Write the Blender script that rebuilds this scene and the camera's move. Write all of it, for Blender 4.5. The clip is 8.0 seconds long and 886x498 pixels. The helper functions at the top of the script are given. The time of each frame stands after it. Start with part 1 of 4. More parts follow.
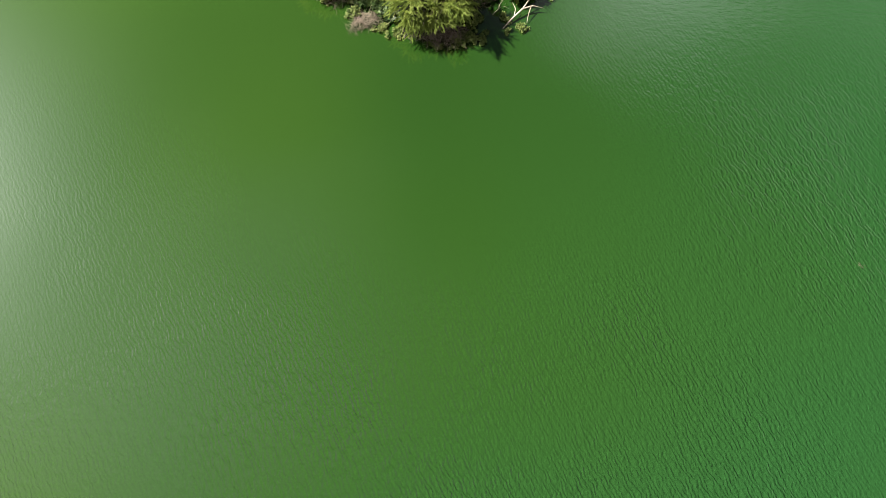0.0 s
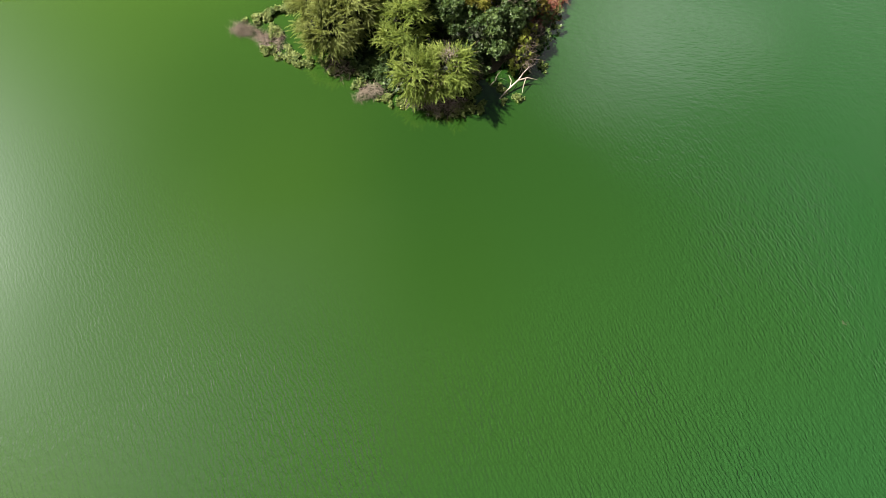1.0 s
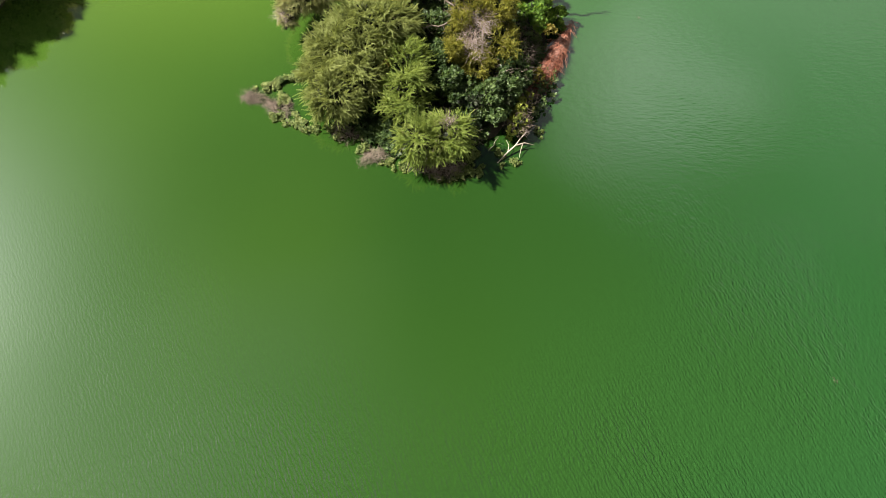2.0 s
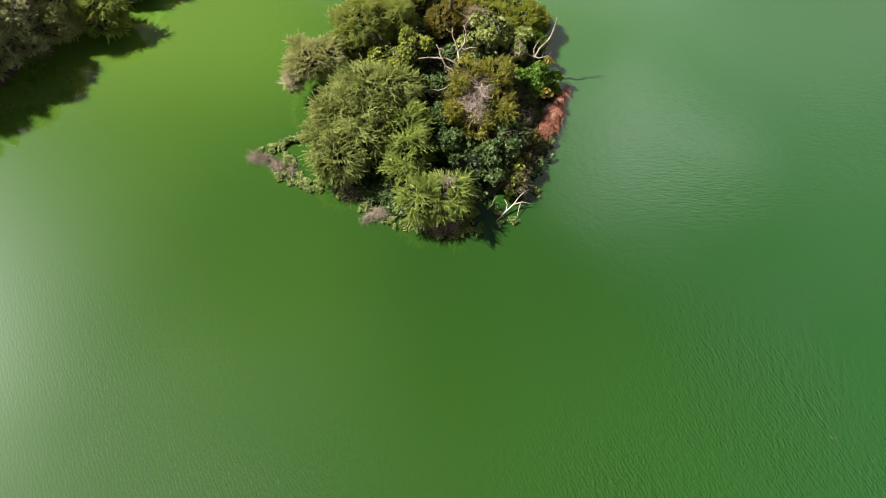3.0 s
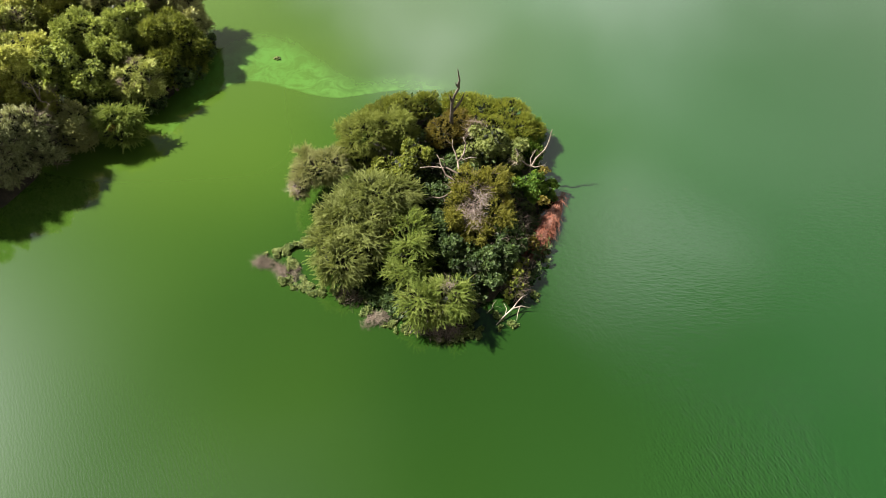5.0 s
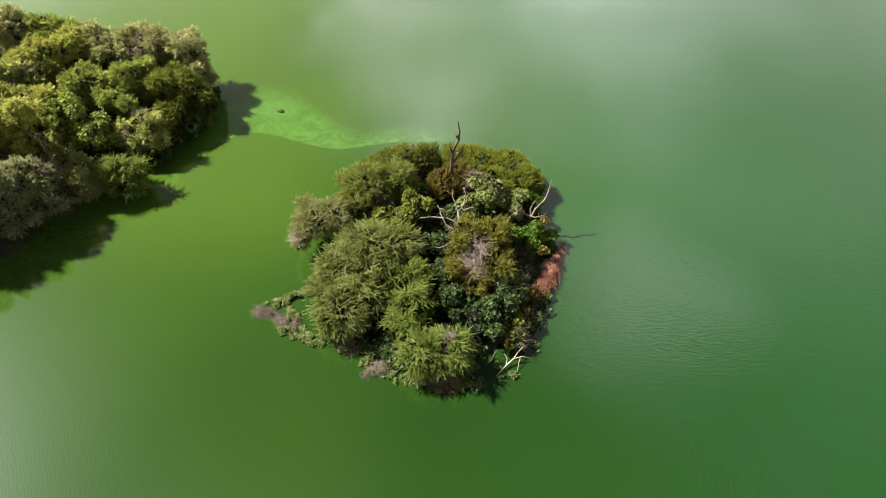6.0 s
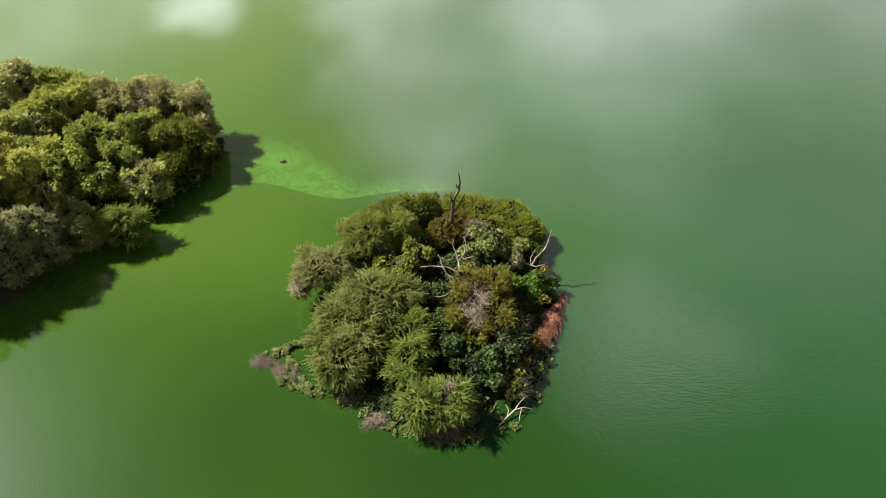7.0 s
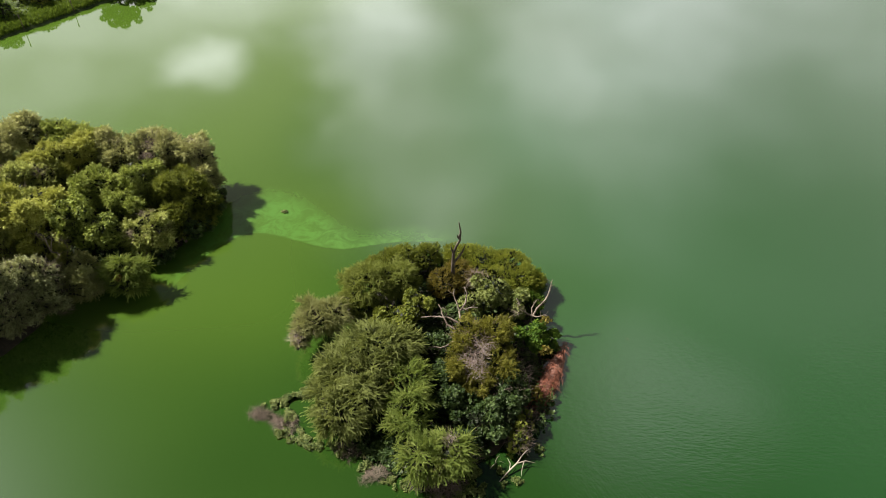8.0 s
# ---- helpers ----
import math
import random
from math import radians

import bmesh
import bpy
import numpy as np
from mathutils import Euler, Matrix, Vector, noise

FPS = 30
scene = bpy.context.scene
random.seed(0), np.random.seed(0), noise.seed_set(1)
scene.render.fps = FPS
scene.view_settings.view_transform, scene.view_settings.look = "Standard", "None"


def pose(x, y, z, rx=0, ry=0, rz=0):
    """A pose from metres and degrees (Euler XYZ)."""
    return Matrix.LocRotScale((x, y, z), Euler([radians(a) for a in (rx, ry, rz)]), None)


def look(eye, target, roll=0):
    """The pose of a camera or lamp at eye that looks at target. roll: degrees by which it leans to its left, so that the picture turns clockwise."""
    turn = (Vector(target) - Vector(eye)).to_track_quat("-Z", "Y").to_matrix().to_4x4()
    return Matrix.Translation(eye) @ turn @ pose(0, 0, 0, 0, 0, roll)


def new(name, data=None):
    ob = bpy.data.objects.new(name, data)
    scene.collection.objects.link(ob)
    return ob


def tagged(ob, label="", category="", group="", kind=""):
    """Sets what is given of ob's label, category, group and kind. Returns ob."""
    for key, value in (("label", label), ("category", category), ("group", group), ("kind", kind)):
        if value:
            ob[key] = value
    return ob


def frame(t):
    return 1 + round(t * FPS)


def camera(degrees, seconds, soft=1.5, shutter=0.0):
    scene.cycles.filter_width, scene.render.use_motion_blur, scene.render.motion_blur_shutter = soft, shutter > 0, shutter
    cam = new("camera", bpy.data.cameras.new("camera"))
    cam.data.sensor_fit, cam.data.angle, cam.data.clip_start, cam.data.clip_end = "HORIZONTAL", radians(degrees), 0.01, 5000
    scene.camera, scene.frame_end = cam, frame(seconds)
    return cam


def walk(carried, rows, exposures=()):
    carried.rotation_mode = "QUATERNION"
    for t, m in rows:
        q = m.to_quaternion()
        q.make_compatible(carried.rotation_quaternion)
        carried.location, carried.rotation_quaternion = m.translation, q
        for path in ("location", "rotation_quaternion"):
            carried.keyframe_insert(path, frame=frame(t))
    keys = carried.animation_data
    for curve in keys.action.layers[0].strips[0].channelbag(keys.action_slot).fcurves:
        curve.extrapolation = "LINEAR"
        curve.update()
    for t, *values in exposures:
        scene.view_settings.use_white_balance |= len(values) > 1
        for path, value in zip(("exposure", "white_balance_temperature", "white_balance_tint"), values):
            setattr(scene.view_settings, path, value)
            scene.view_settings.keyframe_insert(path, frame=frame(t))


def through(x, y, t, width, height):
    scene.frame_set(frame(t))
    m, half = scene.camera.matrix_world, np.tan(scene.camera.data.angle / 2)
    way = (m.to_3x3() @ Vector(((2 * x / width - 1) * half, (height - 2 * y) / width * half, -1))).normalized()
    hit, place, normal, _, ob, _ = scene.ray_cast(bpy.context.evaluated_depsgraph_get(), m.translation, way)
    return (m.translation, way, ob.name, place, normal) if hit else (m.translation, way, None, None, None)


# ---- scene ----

# ---- camera ----
PATH = [
    (0.0, 0.04, 0.89, 44.26, -74.50, -0.17, 0.05), (0.5, 0.03, 0.65, 45.38, -72.28, -0.17, 0.05),
    (1.0, 0.02, 0.46, 46.39, -70.07, -0.16, 0.05), (1.5, 0.0, 0.32, 47.28, -67.89, -0.14, 0.06),
    (2.0, -0.01, 0.21, 48.06, -65.76, -0.12, 0.03), (3.5, -0.01, 0.03, 49.68, -59.60, -0.09, 0.02),
    (4.0, 0.0, 0.0, 50.0, -57.64, -0.07, 0.0), (4.5, 0.01, -0.03, 50.22, -55.71, -0.04, -0.01),
    (6.5, 0.09, -0.09, 50.40, -47.81, 0.15, -0.09), (7.0, 0.11, -0.10, 50.37, -45.83, 0.20, -0.13),
    (7.5, 0.12, -0.09, 50.34, -43.84, 0.24, -0.15), (8.0, 0.13, -0.07, 50.37, -41.84, 0.29, -0.17)]
cam = camera(63.52, 8.0, soft=0.85)
walk(cam, [(t, pose(x, y, z, 90 + tilt, 0, turn) @ pose(0, 0, 0, 0, 0, roll)) for t, x, y, z, tilt, turn, roll in PATH],
     exposures=[(0.0, 2.0), (2.0, 2.02), (3.5, 1.96), (4.5, 1.88), (6.5, 1.66), (8.0, 1.36)])

# ---- world and sun ----
SUN_AZ, SUN_EL = -66.0, 44.0
SUN_DIR = Vector((math.sin(radians(SUN_AZ)) * math.cos(radians(SUN_EL)), math.cos(radians(SUN_AZ)) * math.cos(radians(SUN_EL)), math.sin(radians(SUN_EL))))


class Nodes:
    """Short hand for building a node tree."""

    def __init__(self, tree):
        self.tree = tree
        tree.nodes.clear()

    def add(self, kind, inputs=()):
        node = self.tree.nodes.new(kind)
        for name, v in dict(inputs).items():
            self.put(node, name, v)
        return node

    def put(self, node, name, v):
        if isinstance(v, bpy.types.NodeSocket):
            self.tree.links.new(v, node.inputs[name])
        else:
            node.inputs[name].default_value = v

    def math(self, op, a, b=0.0, c=0.0):
        node = self.add("ShaderNodeMath")
        node.operation = op
        for i, v in enumerate((a, b, c)):
            self.put(node, i, v)
        return node.outputs[0]

    def vec(self, op, a, b=(0, 0, 0)):
        node = self.add("ShaderNodeVectorMath")
        node.operation = op
        self.put(node, 0, a)
        self.put(node, 1, b)
        return node.outputs["Value"] if op in ("DOT_PRODUCT", "LENGTH", "DISTANCE") else node.outputs[0]

    def step(self, v, lo, hi, a=0.0, b=1.0):
        node = self.add("ShaderNodeMapRange")
        node.interpolation_type = "SMOOTHSTEP"
        for i, w in enumerate((v, lo, hi, a, b)):
            self.put(node, i, w)
        return node.outputs[0]

    def noise(self, where, scale, detail=3.0, rough=0.5, distort=0.0):
        node = self.add("ShaderNodeTexNoise", {"Scale": scale, "Detail": detail, "Roughness": rough, "Distortion": distort})
        if where is not None:
            self.put(node, "Vector", where)
        return node.outputs["Fac"]

    def mix(self, fac, a, b, blend="MIX"):
        node = self.add("ShaderNodeMix")
        node.data_type, node.blend_type = "RGBA", blend
        for i, v in ((0, fac), (6, a), (7, b)):
            self.put(node, i, v)
        return node.outputs[2]

    def ramp(self, fac, stops):
        node = self.add("ShaderNodeValToRGB")
        self.put(node, 0, fac)
        els = node.color_ramp.elements
        while len(els) < len(stops):
            els.new(0.5)
        for el, (p, c) in zip(els, stops):
            el.position, el.color = p, (*c, 1)
        return node.outputs[0]


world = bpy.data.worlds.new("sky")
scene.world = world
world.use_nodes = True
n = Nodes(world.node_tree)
sky = n.add("ShaderNodeTexSky")
sky.sky_type, sky.sun_disc, sky.sun_elevation, sky.sun_rotation, sky.dust_density = "NISHITA", False, radians(SUN_EL), radians(SUN_AZ), 1.0
way = n.add("ShaderNodeTexCoord").outputs["Generated"]
up = n.math("MAXIMUM", n.math("ABSOLUTE", n.add("ShaderNodeSeparateXYZ", {0: way}).outputs[2]), 0.08)
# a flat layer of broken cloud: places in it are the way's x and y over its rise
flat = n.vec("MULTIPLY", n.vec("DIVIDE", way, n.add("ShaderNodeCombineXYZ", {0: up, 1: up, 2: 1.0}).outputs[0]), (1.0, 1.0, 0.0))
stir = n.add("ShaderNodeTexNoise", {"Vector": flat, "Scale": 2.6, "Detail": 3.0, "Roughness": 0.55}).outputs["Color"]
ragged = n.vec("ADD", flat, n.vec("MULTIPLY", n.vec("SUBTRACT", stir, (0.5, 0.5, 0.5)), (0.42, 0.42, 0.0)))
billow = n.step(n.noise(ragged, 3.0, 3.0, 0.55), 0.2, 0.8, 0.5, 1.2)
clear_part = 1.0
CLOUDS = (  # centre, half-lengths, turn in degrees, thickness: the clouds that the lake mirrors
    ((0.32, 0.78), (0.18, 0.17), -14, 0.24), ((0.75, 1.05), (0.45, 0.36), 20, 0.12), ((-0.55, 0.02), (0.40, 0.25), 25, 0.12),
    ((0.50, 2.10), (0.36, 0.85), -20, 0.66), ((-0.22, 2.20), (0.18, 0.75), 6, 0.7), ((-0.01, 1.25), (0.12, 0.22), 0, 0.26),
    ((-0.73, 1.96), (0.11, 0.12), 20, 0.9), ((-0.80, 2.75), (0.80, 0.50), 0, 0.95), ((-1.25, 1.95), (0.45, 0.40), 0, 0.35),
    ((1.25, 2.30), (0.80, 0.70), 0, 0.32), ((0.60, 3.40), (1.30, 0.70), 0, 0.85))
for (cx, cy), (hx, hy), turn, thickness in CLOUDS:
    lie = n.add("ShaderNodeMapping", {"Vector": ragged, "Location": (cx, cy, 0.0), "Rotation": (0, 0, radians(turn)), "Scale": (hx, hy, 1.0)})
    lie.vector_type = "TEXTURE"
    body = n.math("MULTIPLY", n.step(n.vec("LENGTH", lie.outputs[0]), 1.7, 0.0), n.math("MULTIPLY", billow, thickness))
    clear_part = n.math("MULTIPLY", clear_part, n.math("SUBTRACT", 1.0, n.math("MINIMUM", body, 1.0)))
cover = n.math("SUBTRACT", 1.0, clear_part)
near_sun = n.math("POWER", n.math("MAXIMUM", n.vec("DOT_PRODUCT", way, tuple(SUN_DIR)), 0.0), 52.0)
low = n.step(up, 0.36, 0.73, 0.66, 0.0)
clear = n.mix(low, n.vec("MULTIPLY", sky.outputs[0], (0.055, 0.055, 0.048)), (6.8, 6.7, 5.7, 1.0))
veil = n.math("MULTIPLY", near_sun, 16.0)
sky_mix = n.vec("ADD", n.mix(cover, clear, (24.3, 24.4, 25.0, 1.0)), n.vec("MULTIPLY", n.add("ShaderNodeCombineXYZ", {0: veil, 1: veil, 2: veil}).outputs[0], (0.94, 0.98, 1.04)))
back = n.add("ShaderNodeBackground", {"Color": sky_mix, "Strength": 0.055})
n.tree.links.new(back.outputs[0], n.add("ShaderNodeOutputWorld").inputs[0])

sun_data = bpy.data.lights.new("sun", "SUN")
sun_data.energy, sun_data.angle, sun_data.color = 5.0, radians(2.0), (1.0, 0.925, 0.79)
sun = new("sun", sun_data)
sun.matrix_world = look(tuple(SUN_DIR * 200), (0, 0, 0))


# ---- materials ----
def material(name):
    m = bpy.data.materials.new(name)
    m.use_nodes = True
    return m, Nodes(m.node_tree)


def finish(n, shader):
    n.tree.links.new(shader, n.add("ShaderNodeOutputMaterial").inputs[0])


def leaf_material(name, dark, mid, light, through=0.32, rough=0.6, patch=0.7, vary=0.6):
    """Foliage: each leaf has its own tone, and tufts drift in hue over half a metre."""
    m, n = material(name)
    place = n.add("ShaderNodeNewGeometry")
    one = place.outputs["Random Per Island"]
    tuft = n.noise(place.outputs["Position"], patch, 3.0, 0.6)
    tone = n.math("MULTIPLY_ADD", one, vary, n.math("MULTIPLY_ADD", tuft, 1.5, -0.25 - 0.5 * vary))
    colour = n.ramp(tone, [(0.1, dark), (0.5, mid), (0.95, light)])
    body = n.add("ShaderNodeBsdfPrincipled", {"Base Color": colour, "Roughness": rough, "Specular IOR Level": 0.2})
    glow = n.add("ShaderNodeBsdfTranslucent", {"Color": n.mix(0.5, colour, (light[0] * 1.2, light[1] * 1.2, light[2] * 0.6, 1))})
    both = n.add("ShaderNodeMixShader", {0: through, 1: body.outputs[0], 2: glow.outputs[0]})
    finish(n, both.outputs[0])
    return m


def rough_material(name, a, b, c, scale=6.0, rough=0.9, bump=0.4, spread=1.0):
    """Earth, bark and dead wood: two scales of stain, with relief."""
    m, n = material(name)
    at = n.add("ShaderNodeNewGeometry").outputs["Position"]
    big, fine = n.noise(at, scale * 0.15, 4.0, 0.6), n.noise(at, scale, 5.0, 0.65)
    tone = n.math("MULTIPLY_ADD", n.math("SUBTRACT", fine, 0.5), spread, big)
    colour = n.ramp(tone, [(0.25, a), (0.5, b), (0.75, c)])
    relief = n.add("ShaderNodeBump", {"Strength": bump, "Distance": 0.05, "Height": fine})
    body = n.add("ShaderNodeBsdfPrincipled", {"Base Color": colour, "Roughness": rough, "Normal": relief.outputs[0]})
    finish(n, body.outputs[0])
    return m


def water_material():
    """Turbid algae-green lake water: colour drifts over tens of metres, with sunlit and shaded zones painted in, a
    bloom drifts between the islands, wind ripples lie on top.
    """
    m, n = material("lake_water")
    at = n.add("ShaderNodeNewGeometry").outputs["Position"]
    xyz = n.add("ShaderNodeSeparateXYZ", {0: at})
    x, y = xyz.outputs[0], xyz.outputs[1]
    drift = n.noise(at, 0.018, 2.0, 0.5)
    # west-to-east ramp: algae tint, with the brighter sun in the west painted in
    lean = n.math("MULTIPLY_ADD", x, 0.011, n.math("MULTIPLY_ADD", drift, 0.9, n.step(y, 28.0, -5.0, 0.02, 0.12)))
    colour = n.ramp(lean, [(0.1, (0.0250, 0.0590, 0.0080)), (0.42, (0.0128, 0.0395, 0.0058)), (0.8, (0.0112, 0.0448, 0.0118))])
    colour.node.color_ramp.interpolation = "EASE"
    # shading painted into the colour south of the small island
    front_shade = n.math("MULTIPLY", n.step(y, 37.0, 29.0), n.step(y, 8.0, 27.0))
    colour = n.mix(n.math("MULTIPLY", front_shade, n.step(n.math("ABSOLUTE", x), 42.0, 10.0)), colour, n.vec("MULTIPLY", colour, (0.82, 0.86, 0.88)))
    # full sun painted into the colour towards the north-west: brighter and yellower
    sunlit_zone = n.math("MULTIPLY", n.step(x, 50.0, -12.0), n.step(y, 35.0, 52.0))
    colour = n.mix(sunlit_zone, colour, n.vec("MULTIPLY", colour, (1.85, 1.52, 1.45)))
    # the bloom: a pale scarf of algae with a sharp southern edge
    wob = n.math("MULTIPLY_ADD", n.noise(at, 0.35, 4.0, 0.6), 3.0, -1.5)
    s = n.math("SUBTRACT", x, -20.5)
    edge = n.math("ADD", n.step(x, -11.0, -4.0, 58.6, 59.7), n.math("ADD", n.math("MULTIPLY", n.math("POWER", n.math("ABSOLUTE", n.math("MINIMUM", s, 0.0)), 2.0), -0.19),
                                       n.math("MULTIPLY", n.step(s, 0.0, 9.5), -2.5)))
    g = n.math("SUBTRACT", n.math("MULTIPLY_ADD", wob, 0.18, y), edge)
    wide = n.step(x, -17.5, -7.5, 7.4, 1.8)
    inner = n.math("MULTIPLY", n.step(g, 0.0, 0.35), n.step(n.math("SUBTRACT", n.math("MULTIPLY_ADD", wob, 0.6, g), wide), 1.6, -2.2))
    mask = n.math("MULTIPLY", inner, n.math("MULTIPLY", n.step(x, 3.0, -5.0), n.step(x, -29.0, -25.0)))
    swirl = n.noise(at, 0.55, 5.0, 0.65, 1.2)
    mask = n.math("MULTIPLY", mask, n.step(swirl, 0.36, 0.62, 0.35, 1.0))
    colour = n.mix(mask, colour, (0.058, 0.140, 0.024, 1))
    # ripples: crests long across the wind, about a third of a metre apart
    systems = []
    for heading, scale, stretch in ((30, 3.4, 2.5), (84, 4.4, 3.6), (12, 1.5, 2.5)):
        lie = n.add("ShaderNodeMapping", {"Vector": at, "Rotation": (0, 0, radians(heading)), "Scale": (1.0, stretch, 1.0)})
        lie.vector_type = "TEXTURE"
        systems.append(n.noise(lie.outputs[0], scale, 2.0, 0.5, 0.25))
    train = n.add("ShaderNodeMapping", {"Vector": at, "Rotation": (0, 0, radians(28)), "Scale": (1.0, 1.5, 1.0)})
    train.vector_type = "TEXTURE"
    wave = n.add("ShaderNodeTexWave", {"Vector": train.outputs[0], "Scale": 1.15, "Distortion": 8.0, "Detail": 2.0, "Detail Scale": 1.6, "Detail Roughness": 0.6})
    wave.wave_profile = "SIN"
    systems[0] = n.math("ADD", n.math("MULTIPLY", wave.outputs["Fac"], 0.2), n.math("MULTIPLY", systems[0], 0.6))
    lee = n.step(y, 22.0, 33.0)
    crest = n.math("ADD", n.math("MULTIPLY", systems[0], n.math("SUBTRACT", 1.0, lee)), n.math("MULTIPLY", systems[1], n.math("MULTIPLY", lee, 0.22)))
    crest_b = systems[2]
    gust = n.step(n.noise(at, 0.09, 3.0, 0.55), 0.34, 0.62, 0.45, 1.0)
    wind = n.step(n.vec("DISTANCE", at, (0.0, 25.0, 0.0)), 9.0, 23.0, 0.06, 1.0)
    calm = n.math("MULTIPLY", wind, n.step(n.math("MULTIPLY_ADD", x, -0.8, y), 14.0, 44.0, 1.0, 0.12))
    calm = n.math("MULTIPLY", calm, n.step(y, 34.0, 66.0, 1.0, 0.0))
    calm = n.math("MAXIMUM", calm, n.step(n.vec("DISTANCE", at, (14.0, 35.0, 0.0)), 14.0, 2.0, 0.0, 0.55))
    height = n.math("ADD", crest, n.math("MULTIPLY", crest_b, 0.15))
    swell = n.math("MULTIPLY", n.math("MULTIPLY", gust, calm), n.step(x, -24.0, 4.0, 0.45, 1.0))
    waves = n.math("MULTIPLY", n.math("SUBTRACT", height, 0.45), swell)
    skin = n.add("ShaderNodeBump", {"Strength": 1.0, "Distance": 0.062, "Height": waves})
    # the scum of algae heaps up on the crests, so the cloudy body is rougher than the clear skin over it
    relief = n.add("ShaderNodeBump", {"Strength": 1.0, "Distance": 0.22, "Height": n.math("MULTIPLY", waves, n.step(y, 20.0, 31.0, -0.95, -0.5))})
    rough = n.math("MULTIPLY_ADD", n.math("MULTIPLY", gust, calm), 0.05, n.step(x, -26.0, 4.0, 0.05, 0.08))
    body = n.add("ShaderNodeBsdfPrincipled", {"Base Color": colour, "Roughness": 0.6, "Specular IOR Level": 0.0, "Normal": relief.outputs[0],
                                              "Coat Weight": 1.0, "Coat Roughness": rough, "Coat IOR": 1.9, "Coat Normal": skin.outputs[0]})
    finish(n, body.outputs[0])
    return m


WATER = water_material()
FEATHER = leaf_material("feathery_leaf", (0.066, 0.084, 0.02), (0.195, 0.23, 0.07), (0.36, 0.40, 0.155), rough=0.8, vary=0.45)
FEATHER_DOME = leaf_material("dense_feathery_leaf", (0.075, 0.098, 0.017), (0.215, 0.255, 0.058), (0.37, 0.41, 0.13), rough=0.8, vary=0.4)
FEATHER_BRIGHT = leaf_material("bright_feathery_leaf", (0.058, 0.095, 0.015), (0.18, 0.245, 0.052), (0.35, 0.41, 0.125), rough=0.8, vary=0.45)
FEATHER_GREY = leaf_material("greyish_feathery_leaf", (0.141, 0.154, 0.053), (0.308, 0.326, 0.141), (0.475, 0.484, 0.246), rough=0.8, vary=0.25)
OLIVE = leaf_material("olive_leaf", (0.049, 0.071, 0.010), (0.133, 0.162, 0.027), (0.276, 0.306, 0.059))
YELLOW = leaf_material("yellow_green_leaf", (0.048, 0.066, 0.009), (0.123, 0.145, 0.016), (0.238, 0.246, 0.035))
DARK = leaf_material("dark_broad_leaf", (0.012, 0.026, 0.009), (0.042, 0.075, 0.023), (0.114, 0.167, 0.055), 0.25, rough=0.45)
GREEN = leaf_material("green_broad_leaf", (0.019, 0.055, 0.006), (0.066, 0.136, 0.015), (0.158, 0.246, 0.035))
PALE = leaf_material("pale_broad_leaf", (0.053, 0.075, 0.018), (0.167, 0.207, 0.062), (0.352, 0.387, 0.158))
RUSSET = leaf_material("russet_leaf", (0.06, 0.055, 0.011), (0.16, 0.135, 0.03), (0.28, 0.225, 0.055), patch=1.4)
GOLDEN = leaf_material("golden_olive_leaf", (0.053, 0.055, 0.008), (0.158, 0.158, 0.026), (0.290, 0.282, 0.053))
DULL = leaf_material("dull_grey_green_spray", (0.081, 0.094, 0.047), (0.265, 0.287, 0.146), (0.506, 0.529, 0.291), 0.2)
TWIGGY = leaf_material("grey_olive_spray", (0.135, 0.147, 0.057), (0.358, 0.370, 0.163), (0.640, 0.640, 0.340), 0.18)
# paler than OLIVE, YELLOW and GREEN: full sun on the larger island painted in
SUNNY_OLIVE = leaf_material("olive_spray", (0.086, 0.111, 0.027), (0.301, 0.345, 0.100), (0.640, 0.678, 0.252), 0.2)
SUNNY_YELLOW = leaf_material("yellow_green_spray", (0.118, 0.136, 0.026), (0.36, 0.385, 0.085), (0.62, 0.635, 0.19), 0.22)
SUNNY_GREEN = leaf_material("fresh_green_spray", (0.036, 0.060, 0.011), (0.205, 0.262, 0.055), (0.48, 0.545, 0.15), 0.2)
# near-black so that the crown's inner shade is put into the leaf colour
INNER_SHADE = leaf_material("painted_shade_leaf", (0.005, 0.008, 0.003), (0.010, 0.015, 0.005), (0.020, 0.026, 0.008), 0.0)
REEDY = leaf_material("reedy_olive_leaf", (0.059, 0.081, 0.011), (0.177, 0.215, 0.030), (0.333, 0.354, 0.059), patch=1.1)
FLOATING = leaf_material("floating_leaf", (0.025, 0.05, 0.009), (0.095, 0.13, 0.034), (0.21, 0.24, 0.085), vary=1.0)
BARK = rough_material("bark", (0.038, 0.026, 0.019), (0.083, 0.064, 0.049), (0.150, 0.124, 0.098), 9.0)
DEAD = rough_material("bleached_dead_wood", (0.086, 0.066, 0.051), (0.169, 0.135, 0.112), (0.292, 0.251, 0.221), 9.0)
SNAG = rough_material("weathered_snag_wood", (0.026, 0.019, 0.017), (0.068, 0.053, 0.045), (0.165, 0.135, 0.116), 7.0)
TWIG = rough_material("dry_twigs", (0.07, 0.05, 0.042), (0.165, 0.122, 0.105), (0.31, 0.245, 0.215), 5.0)
DROPPED = rough_material("whitened_twigs", (0.16, 0.115, 0.10), (0.31, 0.24, 0.215), (0.50, 0.43, 0.40), 5.0)
SOIL = rough_material("dark_wet_soil", (0.009, 0.007, 0.005), (0.021, 0.017, 0.011), (0.045, 0.035, 0.022), 4.0)
RED = rough_material("red_earth", (0.056, 0.021, 0.014), (0.135, 0.051, 0.036), (0.285, 0.180, 0.154), 6.0, spread=1.4)
